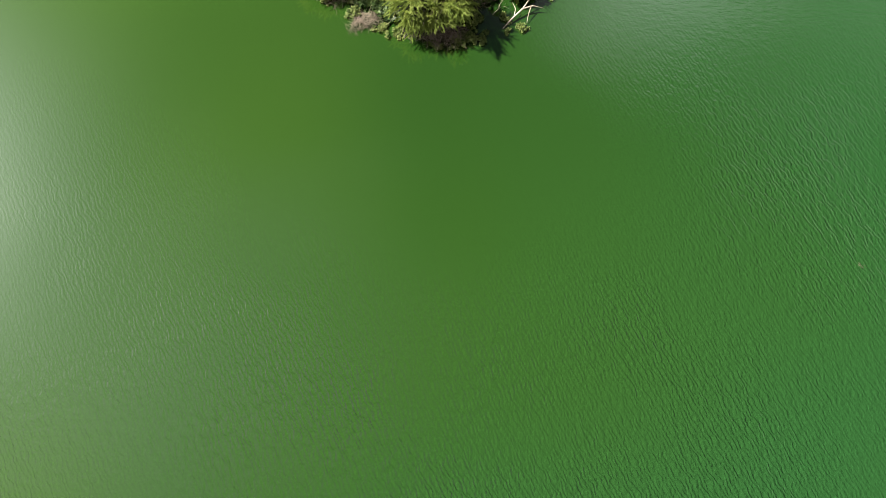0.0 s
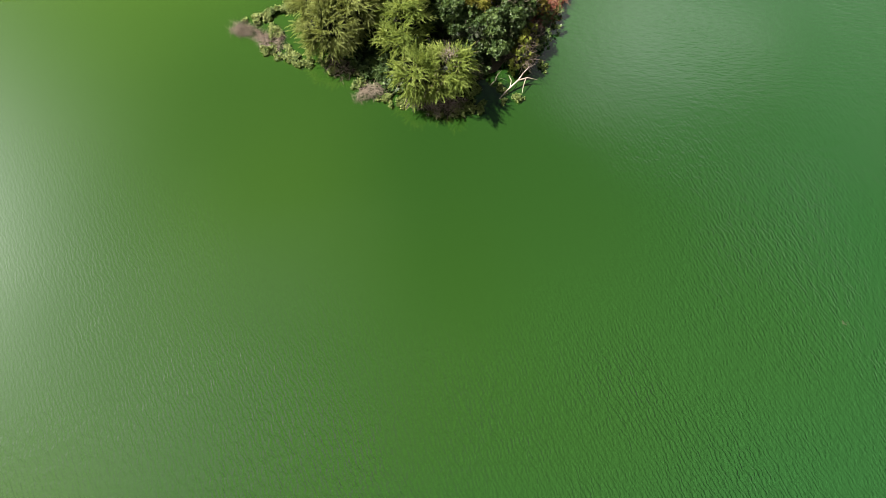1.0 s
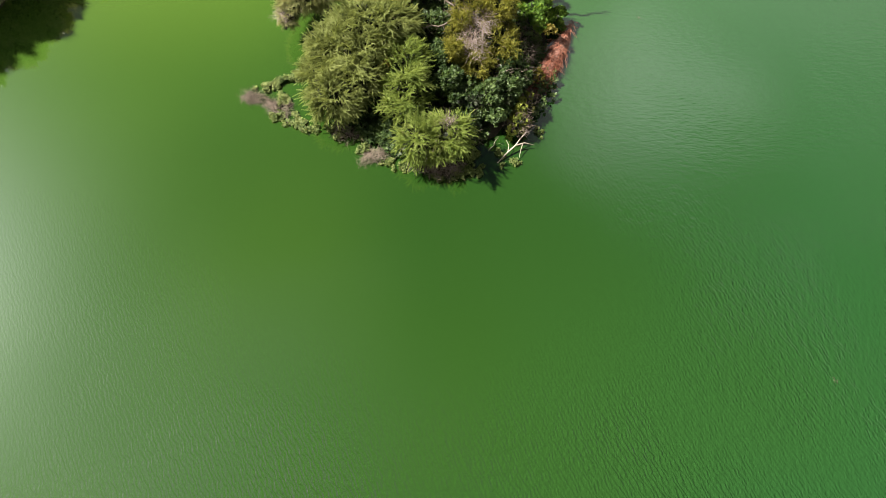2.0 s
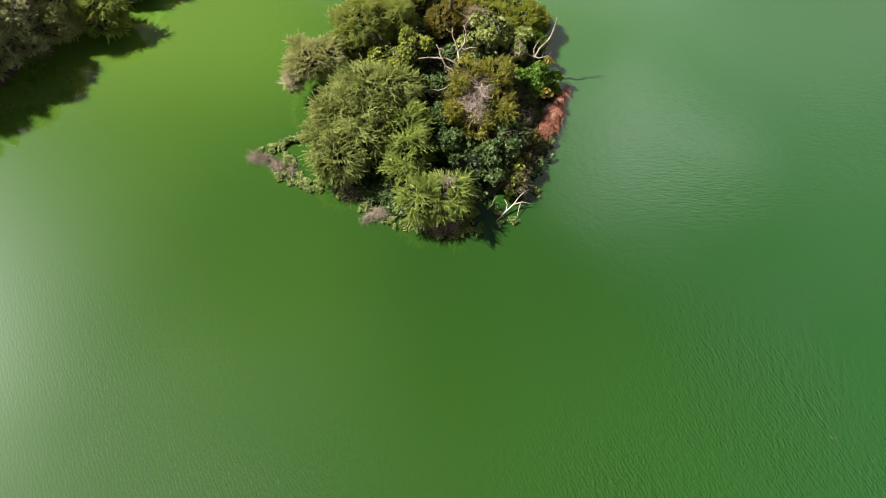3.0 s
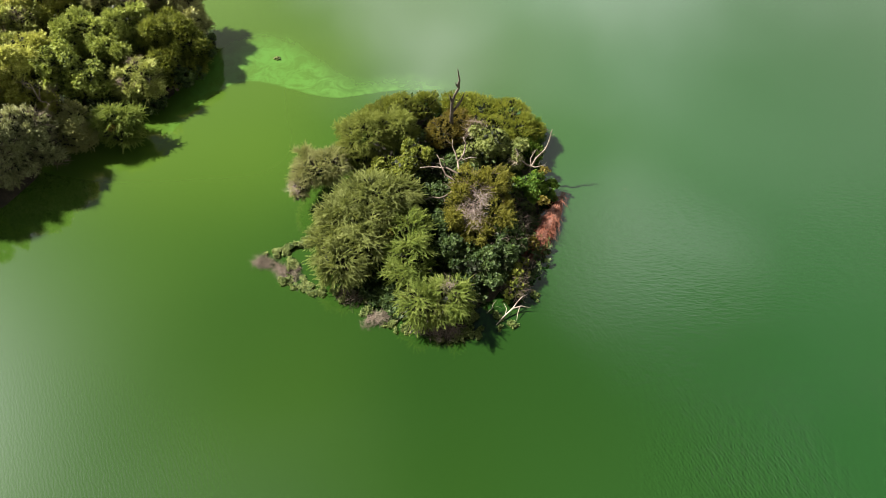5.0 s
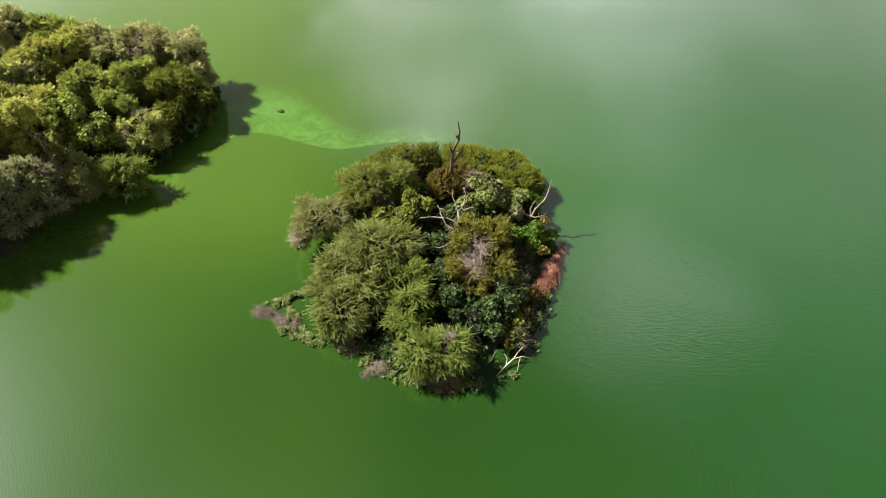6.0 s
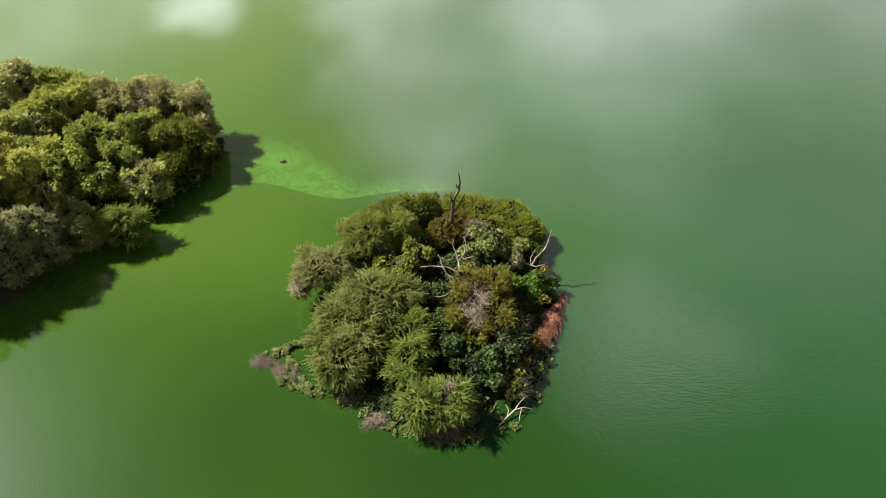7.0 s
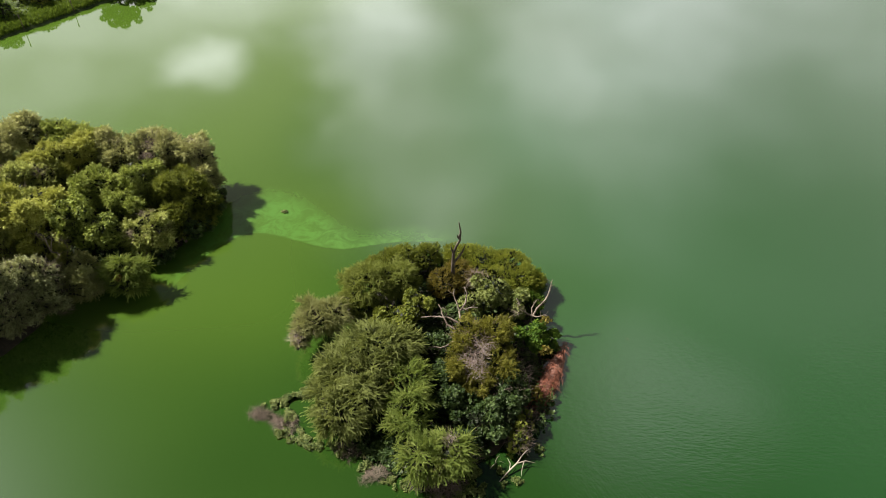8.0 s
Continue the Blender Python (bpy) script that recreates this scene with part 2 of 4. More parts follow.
RED_ROOT = rough_material("red_rootlets", (0.12, 0.032, 0.018), (0.25, 0.082, 0.048), (0.36, 0.17, 0.12), 4.0)
GRASS = leaf_material("bank_grass", (0.025, 0.055, 0.008), (0.08, 0.14, 0.02), (0.19, 0.26, 0.045), 0.3)
BANK = rough_material("grassy_bank", (0.012, 0.026, 0.006), (0.03, 0.055, 0.012), (0.07, 0.095, 0.025), 3.0)


# ---- mesh makers ----
def mesh_from(name, verts, polys):
    """A mesh from an array of vertices and arrays of equal-sided faces."""
    me = bpy.data.meshes.new(name)
    verts = np.asarray(verts, np.float32)
    me.vertices.add(len(verts))
    me.vertices.foreach_set("co", verts.ravel())
    polys = [np.asarray(p, np.int32) for p in polys if len(p)]
    loops = np.concatenate([p.ravel() for p in polys])
    sizes = np.concatenate([np.full(len(p), p.shape[1], np.int32) for p in polys])
    me.loops.add(len(loops))
    me.loops.foreach_set("vertex_index", loops)
    me.polygons.add(len(sizes))
    me.polygons.foreach_set("loop_start", np.concatenate([[0], np.cumsum(sizes)[:-1]]).astype(np.int32))
    me.update(calc_edges=True)
    return me


def part(name, me, mat, parent=None, label="", smooth=False):
    """One mesh object, under a thing or under a part."""
    ob = new(name, me)
    me.materials.append(mat)
    if smooth:
        me.polygons.foreach_set("use_smooth", np.ones(len(me.polygons), bool))
    if parent is not None:
        ob.parent = parent
        ob.matrix_parent_inverse = Matrix.Translation(parent.location).inverted()
    if label:
        ob["label"] = label
    return ob


def thing(name, at, label, category, group="", kind=""):
    ob = new(name)
    ob.location = at
    ob.empty_display_size = 0.3
    return tagged(ob, label, category, group, kind)


class Soup:
    """Gathers many small pieces into one mesh."""

    def __init__(self):
        self.v, self.f, self.count = [], {}, 0

    def add(self, verts, faces):
        faces = np.asarray(faces)
        self.f.setdefault(faces.shape[1], []).append(faces + self.count)
        self.v.append(np.asarray(verts, float))
        self.count += len(verts)

    def scatter(self, template, at, ahead, size, rng, spin=0.5):
        """Copies of a template (verts, faces), its x axis turned to ahead."""
        tv, tf = template
        k = len(at)
        if not k:
            return
        ahead = ahead / np.linalg.norm(ahead, axis=1, keepdims=True)
        side = np.cross(np.array([0, 0, 1.0]) + rng.normal(0, 0.25, (k, 3)), ahead)
        side /= np.linalg.norm(side, axis=1, keepdims=True) + 1e-9
        top = np.cross(ahead, side)
        a = rng.normal(0, spin, (k, 1))
        side, top = side * np.cos(a) + top * np.sin(a), top * np.cos(a) - side * np.sin(a)
        turn = np.stack([ahead, side, top], 1)
        v = np.einsum("vi,kij->kvj", tv, turn) * np.reshape(size, (-1, 1, 1)) + at[:, None, :]
        f = (tf[None] + (np.arange(k) * len(tv))[:, None, None]).reshape(-1, tf.shape[1])
        self.add(v.reshape(-1, 3), f)

    def tube(self, points, radii, sides=6):
        p = np.asarray(points, float)
        r = np.broadcast_to(np.asarray(radii, float), (len(p),))
        d = np.gradient(p, axis=0)
        d /= np.linalg.norm(d, axis=1, keepdims=True) + 1e-9
        ref = np.array([0.31, 0.17, 0.93]) if abs(d[0, 2]) < 0.8 else np.array([0.95, 0.2, 0.1])
        s = np.cross(d, ref)
        s /= np.linalg.norm(s, axis=1, keepdims=True) + 1e-9
        u = np.cross(s, d)
        a = np.linspace(0, 2 * np.pi, sides, endpoint=False)
        v = p[:, None] + r[:, None, None] * (s[:, None] * np.cos(a)[None, :, None] + u[:, None] * np.sin(a)[None, :, None])
        i = np.arange(len(p) - 1)[:, None] * sides
        j = np.arange(sides)[None]
        q = np.stack([i + j, i + (j + 1) % sides, i + sides + (j + 1) % sides, i + sides + j], -1).reshape(-1, 4)
        self.add(v.reshape(-1, 3), q)
        tip = self.count
        self.add(p[-1:] + d[-1:] * r[-1], np.zeros((0, 3), int))
        ring = tip - sides + np.arange(sides)
        self.f.setdefault(3, []).append(np.stack([ring, np.roll(ring, -1), np.full(sides, tip)], -1))

    def mesh(self, name):
        return mesh_from(name, np.concatenate(self.v), [np.concatenate(f) for f in self.f.values()])


def brush(v, f, pts, reach, rng, leaflets):
    """Small leaflets all along a stalk, leaning towards its tip."""
    k = len(v)
    v += list(pts)
    for i in range(len(pts) - 1):
        d = pts[i + 1] - pts[i]
        d = d / np.linalg.norm(d)
        s = (i + 0.5) / (len(pts) - 1)
        a0 = rng.uniform(0, 6.28)
        for j in range(leaflets):
            a = a0 + j * 6.283 / leaflets + rng.normal(0, 0.3)
            out = np.array([0, math.cos(a), math.sin(a)])
            out = out - d * out.dot(d)
            out = out / np.linalg.norm(out) + d * rng.uniform(0.5, 1.2)
            f.append((k + i, k + i + 1, len(v)))
            v.append((pts[i] + pts[i + 1]) / 2 + out * reach * (1.1 - 0.7 * s * s) * rng.uniform(0.75, 1.15))


def spray(rng, stations, leaflets, reach, sides):
    """A feathery spray one unit long: a drooping stalk with side stalks like an antler's, all set with fine leaflets."""
    v, f = [], []
    sway = rng.uniform(-0.25, 0.25)
    droop = rng.uniform(0.1, 0.45)
    pts = [np.array([s, sway * math.sin(2.6 * s), 0.2 * s - droop * s * s]) for s in np.linspace(0, 1, stations)]
    brush(v, f, pts, reach, rng, leaflets)
    for side in range(sides):
        share = 0.15 + 0.5 * side / sides
        root = pts[int(share * stations)]
        way = np.array([0.8, (1 if side % 2 else -1) * rng.uniform(0.45, 0.8), rng.uniform(-0.1, 0.3)])
        k = rng.uniform(0.32, 0.55)
        brush(v, f, [root + way * k * q - np.array([0, 0, 0.3 * k * q * q]) for q in np.linspace(0, 1, max(4, int(stations * 0.45)))], reach * 0.9, rng, leaflets)
    return np.array(v), np.array(f)


def rosette(rng, leaves=7, lift=0.35):
    """A cluster of broad folded leaves at a twig's end, one unit across."""
    v, f = [np.zeros(3)], []
    for i in range(leaves):
        a = i * 2.4 + rng.uniform(-0.3, 0.3)
        out = np.array([rng.uniform(-0.1, 0.9) + lift * 0.3, math.cos(a), math.sin(a)])
        out /= np.linalg.norm(out)
        wide = np.cross(out, np.array([1.0, 0, 0]) + rng.normal(0, 0.35, 3))
        wide /= np.linalg.norm(wide)
        fold = np.cross(wide, out) * 0.06
        length, w = rng.uniform(0.42, 0.62), rng.uniform(0.1, 0.15)
        k = len(v)
        v += [out * length * 0.55 + wide * w + fold, out * length, out * length * 0.55 - wide * w + fold]
        f.append((0, k, k + 1, k + 2))
    return np.array(v), np.array(f)


def tuft(rng, blades=9):
    """Upright narrow blades, one unit long along x."""
    v, f = [], []
    for i in range(blades):
        base = np.array([0, *rng.uniform(-0.12, 0.12, 2)])
        out = np.array([1.0, *rng.normal(0, 0.28, 2)]) * rng.uniform(0.6, 1.0)
        wide = np.array([0, math.cos(i * 2.1), math.sin(i * 2.1)]) * 0.028
        bend = np.array([-0.12, *rng.normal(0, 0.12, 2)])
        k = len(v)
        v += [base - wide, base + wide, base + out * 0.6 + wide * 0.8, base + out + bend, base + out * 0.6 - wide * 0.8]
        f.append((k, k + 1, k + 2, k + 3, k + 4))
    return np.array(v), np.array(f)


def pad(rng, leaves=8):
    """A floating rosette of rounded, cupped leaves that lies in the xy plane of its turned frame, one unit across."""
    v, f = [], []
    for i in range(leaves):
        a = i * 2.4
        c = np.array([0.1 + rng.uniform(0.0, 0.25), math.cos(a) * (0.12 + 0.045 * i), math.sin(a) * (0.12 + 0.045 * i)])
        tilt = rng.normal(0, 0.35, 2)
        r = rng.uniform(0.13, 0.2)
        k = len(v)
        for j in range(6):
            b = j * math.pi / 3
            p = np.array([0, math.cos(b), math.sin(b)]) * r
            v.append(c + p + np.array([tilt[0] * p[1] + tilt[1] * p[2], 0, 0]))
        f.append(tuple(range(k, k + 6)))
    return np.array(v), np.array(f)


def stick(rng):
    """A bent three-sided twig, one unit long along x."""
    pts = np.array([(0, 0, 0), (0.5, *rng.normal(0, 0.07, 2)), (1.0, *rng.normal(0, 0.1, 2))])
    v, f = [], []
    for p, r in zip(pts, (0.016, 0.012, 0.005)):
        for j in range(3):
            v.append(p + np.array([0, math.cos(j * 2.094), math.sin(j * 2.094)]) * r)
    for i in (0, 3):
        for j in range(3):
            f.append((i + j, i + (j + 1) % 3, i + 3 + (j + 1) % 3, i + 3 + j))
    return np.array(v), np.array(f)


kit = np.random.default_rng(4)
FINGERS = [spray(kit, 20, 4, 0.062, 4) for _ in range(8)]
SPRAYS = [spray(kit, 8, 2, 0.14, 2) for _ in range(8)]
ROSETTES = [rosette(kit) for _ in range(8)]
TUFTS = [tuft(kit) for _ in range(6)]
PADS = [pad(kit) for _ in range(6)]
STICKS = [stick(kit) for _ in range(6)]


def ball(rng, k, low=-0.35):
    d = rng.normal(0, 1, (int(k * 2.2) + 8, 3))
    d /= np.linalg.norm(d, axis=1, keepdims=True)
    return d[d[:, 2] > low][:k]


def billows(lobes, rng, count, share, core):
    """Breaks each lobe up into smaller rounded masses over its surface."""
    out = []
    for cx, cy, cz, rx, ry, rz in lobes:
        out.append((cx, cy, cz, rx * core, ry * core, rz * core))
        for d in ball(rng, count, -0.75):
            k, far = share * rng.uniform(0.5, 1.4), rng.uniform(0.5, 1.0)
            out.append((cx + d[0] * rx * far, cy + d[1] * ry * far, max(cz + d[2] * rz * far, 0.35), rx * k, ry * k, max(rz * k, 0.3)))
    return out


def crown_points(lobes, density, rng, depth=0.3):
    """Places in the outer shell of a crown made of ellipsoid lobes, with their outward ways."""
    out_p, out_n = [], []
    centres, radii = np.array(lobes)[:, :3], np.array(lobes)[:, 3:]
    for i, (c, r) in enumerate(zip(centres, radii)):
        d = ball(rng, max(6, int(density * 2.6 * math.pi * (r[0] * r[1] + r[0] * r[2] + r[1] * r[2]) / 3)), -0.55)
        p = c + d * r * (1.0 - depth * rng.random(len(d)) ** 1.5)[:, None]
        nrm = d / r
        nrm /= np.linalg.norm(nrm, axis=1, keepdims=True)
        keep = p[:, 2] > 0.12
        gap = (((p[:, None] - centres[None]) / radii[None]) ** 2).sum(2)
        gap[:, i] = 9
        keep &= gap.min(1) > 0.55
        out_p.append(p[keep])
        out_n.append(nrm[keep])
    return np.concatenate(out_p), np.concatenate(out_n)


STYLES = {  # templates, size range, density per square metre, outward, upward and spreading shares, scatter, masses per lobe, their share, the core's share
    "feather": (FINGERS, (1.3, 2.1), 5.5, 0.55, 0.0, 0.75, 0.55, 4, 0.32, 0.9),
    "plume": (FINGERS, (0.8, 1.3), 10, 0.75, 0.05, 0.3, 0.6, 4, 0.32, 0.9),
    "fine": (SPRAYS, (0.5, 1.15), 24, 0.85, 0.25, 0.25, 0.8, 12, 0.33, 0.7),
    "reedy": (SPRAYS, (0.35, 0.7), 30, 0.5, 0.7, 0.1, 0.6, 5, 0.36, 0.85),
    "broad": (ROSETTES, (0.28, 0.52), 34, 0.6, 0.5, 0.0, 0.7, 9, 0.42, 0.72),
    "small": (ROSETTES, (0.26, 0.5), 30, 0.6, 0.5, 0.0, 0.8, 9, 0.33, 0.75),
}


def tree(name, label, category, base, lobes, style, mat, seed, thin=1.0, group="", trunk=0.14, twigs=0, skirt=False):
    """A trunk with a limb to each lobe of the crown, and a crown of many small leaves."""
    rng = np.random.default_rng(seed)
    bx, by = base
    if skirt:
        lobes = lobes + [(x + 0.3, y - 0.5, z * 0.45, rx * 0.95, ry * 0.95, z * 0.42) for x, y, z, rx, ry, rz in lobes if z > 2.2]
    root = thing(name, (bx, by, 0.0), label, category, group)
    top = min(l[2] for l in lobes) * 0.45
    fork = np.array([bx + rng.normal(0, 0.15), by + rng.normal(0, 0.15), top])
    soup = Soup()
    soup.tube([(bx, by, -0.25), ((bx + fork[0]) / 2 + 0.08, (by + fork[1]) / 2 - 0.05, top * 0.5), tuple(fork)], [trunk * 1.3, trunk, trunk * 0.8], 7)
    part("trunk", soup.mesh("trunk"), BARK, root, smooth=True)
    for cx, cy, cz, rx, ry, rz in lobes:
        soup = Soup()
        c = np.array([cx, cy, cz])
        mid = (fork + c) / 2 + np.array([0, 0, 0.25 * rz])
        soup.tube([fork, mid, c, c + np.array([0.2 * rx, -0.1 * ry, 0.45 * rz])], [trunk * 0.75, trunk * 0.55, trunk * 0.35, trunk * 0.15], 5)
        for d in ball(rng, 9, -0.1):
            e = c + d * np.array([rx, ry, rz]) * 0.85
            soup.tube([mid * 0.4 + c * 0.6, (mid * 0.2 + c * 0.8 + e) / 2 + (0, 0, 0.1), e], [trunk * 0.32, trunk * 0.2, trunk * 0.07], 4)
        part("limb", soup.mesh("limb"), BARK, root, smooth=True)
    temps, (lo, hi), density, outw, upw, spread, wild, masses, share, core = STYLES[style]
    p, nrm = crown_points(billows(lobes, rng, masses, share, core), density * thin, rng)
    hub = np.array([l[:2] for l in lobes])
    away = p[:, :2] - hub[((p[:, None, :2] - hub[None]) ** 2).sum(2).argmin(1)]
    away = np.pad(away / (np.linalg.norm(away, axis=1, keepdims=True) + 0.3), ((0, 0), (0, 1)))
    ahead = nrm * outw + away * spread + np.array([0, 0, upw]) + rng.normal(0, wild * 0.55, p.shape)
    size = rng.uniform(lo, hi, len(p))
    soup, inner = Soup(), Soup()
    pick = rng.integers(0, len(temps), len(p))
    for i, temp in enumerate(temps):
        w = pick == i
        soup.scatter(temp, p[w] - ahead[w] / np.linalg.norm(ahead[w], axis=1, keepdims=True) * size[w, None] * 0.5, ahead[w], size[w], rng)
    # large filler leaves in each lobe, their dark colour standing in for deep shade
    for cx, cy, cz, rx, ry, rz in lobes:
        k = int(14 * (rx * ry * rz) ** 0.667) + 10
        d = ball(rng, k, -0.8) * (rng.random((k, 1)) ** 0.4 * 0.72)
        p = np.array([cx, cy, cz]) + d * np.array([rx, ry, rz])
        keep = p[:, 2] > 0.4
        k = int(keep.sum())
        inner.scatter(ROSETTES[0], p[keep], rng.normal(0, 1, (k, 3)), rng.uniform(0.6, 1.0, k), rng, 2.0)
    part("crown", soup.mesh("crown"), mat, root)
    part("inner_shade_leaves", inner.mesh("inner_shade_leaves"), INNER_SHADE, root, "inner foliage with the crown's shade painted into its colour")["kind"] = "stuff"
    if twigs:
        soup = Soup()
        p, nrm = crown_points(lobes, twigs, rng, 0.5)
        for i, temp in enumerate(STICKS):
            w = rng.integers(0, len(STICKS), len(p)) == i
            soup.scatter(temp, p[w] - nrm[w] * 0.5, nrm[w] * 0.6 + rng.normal(0, 0.5, (int(w.sum()), 3)), rng.uniform(0.5, 1.2, int(w.sum())), rng, 2.0)
        part("dry_brush", soup.mesh("dry_brush"), TWIG, root, "dry leafless twigs")["kind"] = "stuff"
    return root


def heap(name, label, category, centre, size, count, temps, mat, seed, lengths, flat=0.25, kind="", lean=(0, 0, 0)):
    """A low heap of loose pieces (twigs, floating leaves, rootlets) over an ellipse; size: half-lengths and turn in degrees."""
    rng = np.random.default_rng(seed)
    rx, ry, rz, turn = size
    r, a = np.sqrt(rng.random(count)), rng.uniform(0, 2 * np.pi, count)
    edge = 1 + 0.22 * np.sin(a * 3 + seed) + 0.14 * np.sin(a * 5 + 2 * seed)
    x, y = r * np.cos(a) * rx * edge, r * np.sin(a) * ry * edge
    c, s = math.cos(radians(turn)), math.sin(radians(turn))
    z = rz * np.clip(1 - r ** 2, 0, 1) * rng.uniform(0.2, 1.0, count) + 0.02
    at = np.stack([centre[0] + x * c - y * s, centre[1] + x * s + y * c, centre[2] + z], 1)
    if flat < 0:
        ahead = np.array([0, 0, 1.0]) + rng.normal(0, 0.3, (count, 3))
    else:
        ahead = rng.normal(0, 1, (count, 3)) * (1, 1, flat) + np.array(lean)
    if temps is PADS:
        clump = np.array([noise.noise((q[0] * 1.3, q[1] * 1.3, seed)) for q in at]) > -0.08
        at, ahead, count = at[clump], ahead[clump], int(clump.sum())
    soup = Soup()
    pick = rng.integers(0, len(temps), count)
    length = rng.uniform(*lengths, count)
    for i, temp in enumerate(temps):
        w = pick == i
        soup.scatter(temp, at[w], ahead[w], length[w], rng, 2.0)
    me = soup.mesh(name)
    me.transform(Matrix.Translation((-centre[0], -centre[1], -centre[2])))
    ob = part(name, me, mat)
    ob.location = centre
    return tagged(ob, label, category, "", kind)


def dead_branch(soup, rng, base, ahead, length, radius, depth, sides=6):
    """A crooked bare branch that forks."""
    p, d = np.array(base, float), np.array(ahead, float)
    d /= np.linalg.norm(d)
    pts, rad = [p.copy()], [radius]
    for i in range(5):
        d = d + rng.normal(0, 0.32, 3) + (0, 0, 0.04)
        d /= np.linalg.norm(d)
        p = p + d * length / 5
        pts.append(p.copy())
        rad.append(radius * (1 - 0.16 * (i + 1)))
        if depth > 0 and i in (1, 2, 3):
            side = d + rng.normal(0, 0.75, 3)
            dead_branch(soup, rng, p, side, length * rng.uniform(0.4, 0.65), rad[-1] * 0.6, depth - 1, max(4, sides - 1))
    soup.tube(pts, rad, sides)


# ---- water, islands and bank ----
def land(name, centre, rx, ry, power, height, mat, label, seed, turn=0.0):
    """A low rounded island with a ragged shore, dipping under the water at its rim."""
    v, f = [], []
    rings, steps = 14, 120
    v.append((centre[0], centre[1], height))
    for i in range(1, rings + 1):
        k = i / rings
        for j in range(steps):
            a = 2 * math.pi * j / steps
            ca, sa = math.cos(a), math.sin(a)
            r = (abs(ca) ** power + abs(sa) ** power) ** (-1 / power)
            r *= 1 + 0.09 * noise.noise((ca * 1.7 + seed, sa * 1.7, 0.3)) + 0.04 * noise.noise((ca * 6 + seed, sa * 6, 1.3))
            x, y = ca * rx * r * k, sa * ry * r * k
            c, s = math.cos(radians(turn)), math.sin(radians(turn))
            wx, wy = centre[0] + x * c - y * s, centre[1] + x * s + y * c
            z = height * (1 - k ** 3) - 0.35 * k ** 8 + 0.12 * noise.noise((wx * 0.6, wy * 0.6, seed)) * (1 - k ** 6)
            v.append((wx, wy, z))
    for j in range(steps):
        f.append((0, 1 + j, 1 + (j + 1) % steps))
    q = []
    for i in range(rings - 1):
        for j in range(steps):
            a, b = 1 + i * steps, 1 + (i + 1) * steps
            q.append((a + j, b + j, b + (j + 1) % steps, a + (j + 1) % steps))
    ob = part(name, mesh_from(name, v, [f, q]), mat, smooth=True)
    return tagged(ob, label, "island", "", "structure")


# one sheet out to the horizon; its few large facets meet well away from the islands
xs, ys = (-2400.0, -150.0, 1000.0, 2400.0), (-2400.0, -1000.0, 200.0, 2400.0)
corners = [(x, y, 0.0) for y in ys for x in xs]
facets = []
for j in range(3):
    for i in range(3):
        a = j * 4 + i
        facets += [(a, a + 1, a + 5), (a, a + 5, a + 4)]
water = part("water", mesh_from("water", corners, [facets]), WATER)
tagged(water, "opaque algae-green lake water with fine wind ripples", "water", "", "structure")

land("ground_island", (0.2, 42.0), 9.6, 12.8, 2.4, 0.55, SOIL, "dark wet soil of a small overgrown island", 1.0)
land("ground_island_far", (-46.0, 58.5), 20.5, 9.6, 2.6, 0.6, SOIL, "dark soil of a larger wooded island", 5.0, 8.0)

land("ground_spit", (-45.0, 46.3), 7.6, 7.5, 2.2, 0.5, SOIL, "dark soil of a wooded spit of the larger island", 9.0, -20.0)

# the red earth bank on the sunny shore of the small island
rng = np.random.default_rng(8)
v, q = [], []
for i in range(41):
    s = i / 40
    mx, my = 7.5 + 3.3 * s, 35.4 + 6.9 * s
    fat = math.sin(math.pi * min(max(s, 0.02), 0.98)) ** 0.5
    for j in range(9):
        k = j / 8 * 2 - 1
        wob = 0.18 * noise.noise((mx * 1.5, my * 1.5, j * 0.7))
        v.append((mx + 0.9 * (k * 0.7 * fat + 0.12 + wob), my - 0.43 * (k * 0.7 * fat + 0.12 + wob), 0.9 * fat * (1 - max(k, -0.2) ** 2) ** 0.8 - 0.12 + 0.16 * noise.noise((mx * 2.2, my * 2.2, k * 2))))
for i in range(40):
    for j in range(8):
        a = i * 9 + j
        q.append((a, a + 1, a + 10, a + 9))
tagged(part("earth_bank", mesh_from("earth_bank", v, [q]), RED, smooth=True), "eroded red earth bank streaked with droppings", "bank", "", "structure")

# the far bank: flat grassy land behind a shore that runs off to the left
def bank_point(d, inland=0.0, z=0.0):
    """d metres along the far shore, so far inland."""
    wig = 0.8 * noise.noise((d * 0.12, 4.0, 2.0)) + 0.35 * noise.noise((d * 0.6, 1.0, 2.0))
    return (-66.0 + 0.62 * d - 0.78 * (inland + wig), 110.0 + 0.78 * d + 0.62 * (inland + wig), z)


v, q = [], []
ALONG = [-900, -500, -250, -150, -110] + list(range(-80, 61)) + [80, 120, 200, 400, 900]
PROFILE = ((-0.6, -0.3), (0.0, 0.05), (0.5, 0.32), (1.6, 0.7), (5, 0.95), (16, 1.1), (80, 1.3), (1500, 1.6))
for d in ALONG:
    for j, (inland, z) in enumerate(PROFILE):
        v.append(bank_point(d, inland, z + (0.12 * noise.noise((d * 0.5, j, 0.2)) if j > 1 else 0)))
for i in range(len(ALONG) - 1):
    for j in range(len(PROFILE) - 1):
        a, k = i * len(PROFILE) + j, len(PROFILE)
        q.append((a, a + k, a + k + 1, a + 1))
tagged(part("ground_bank", mesh_from("ground_bank", v, [q]), BANK, smooth=True), "grassy lake bank with a pale muddy edge", "bank", "", "structure")

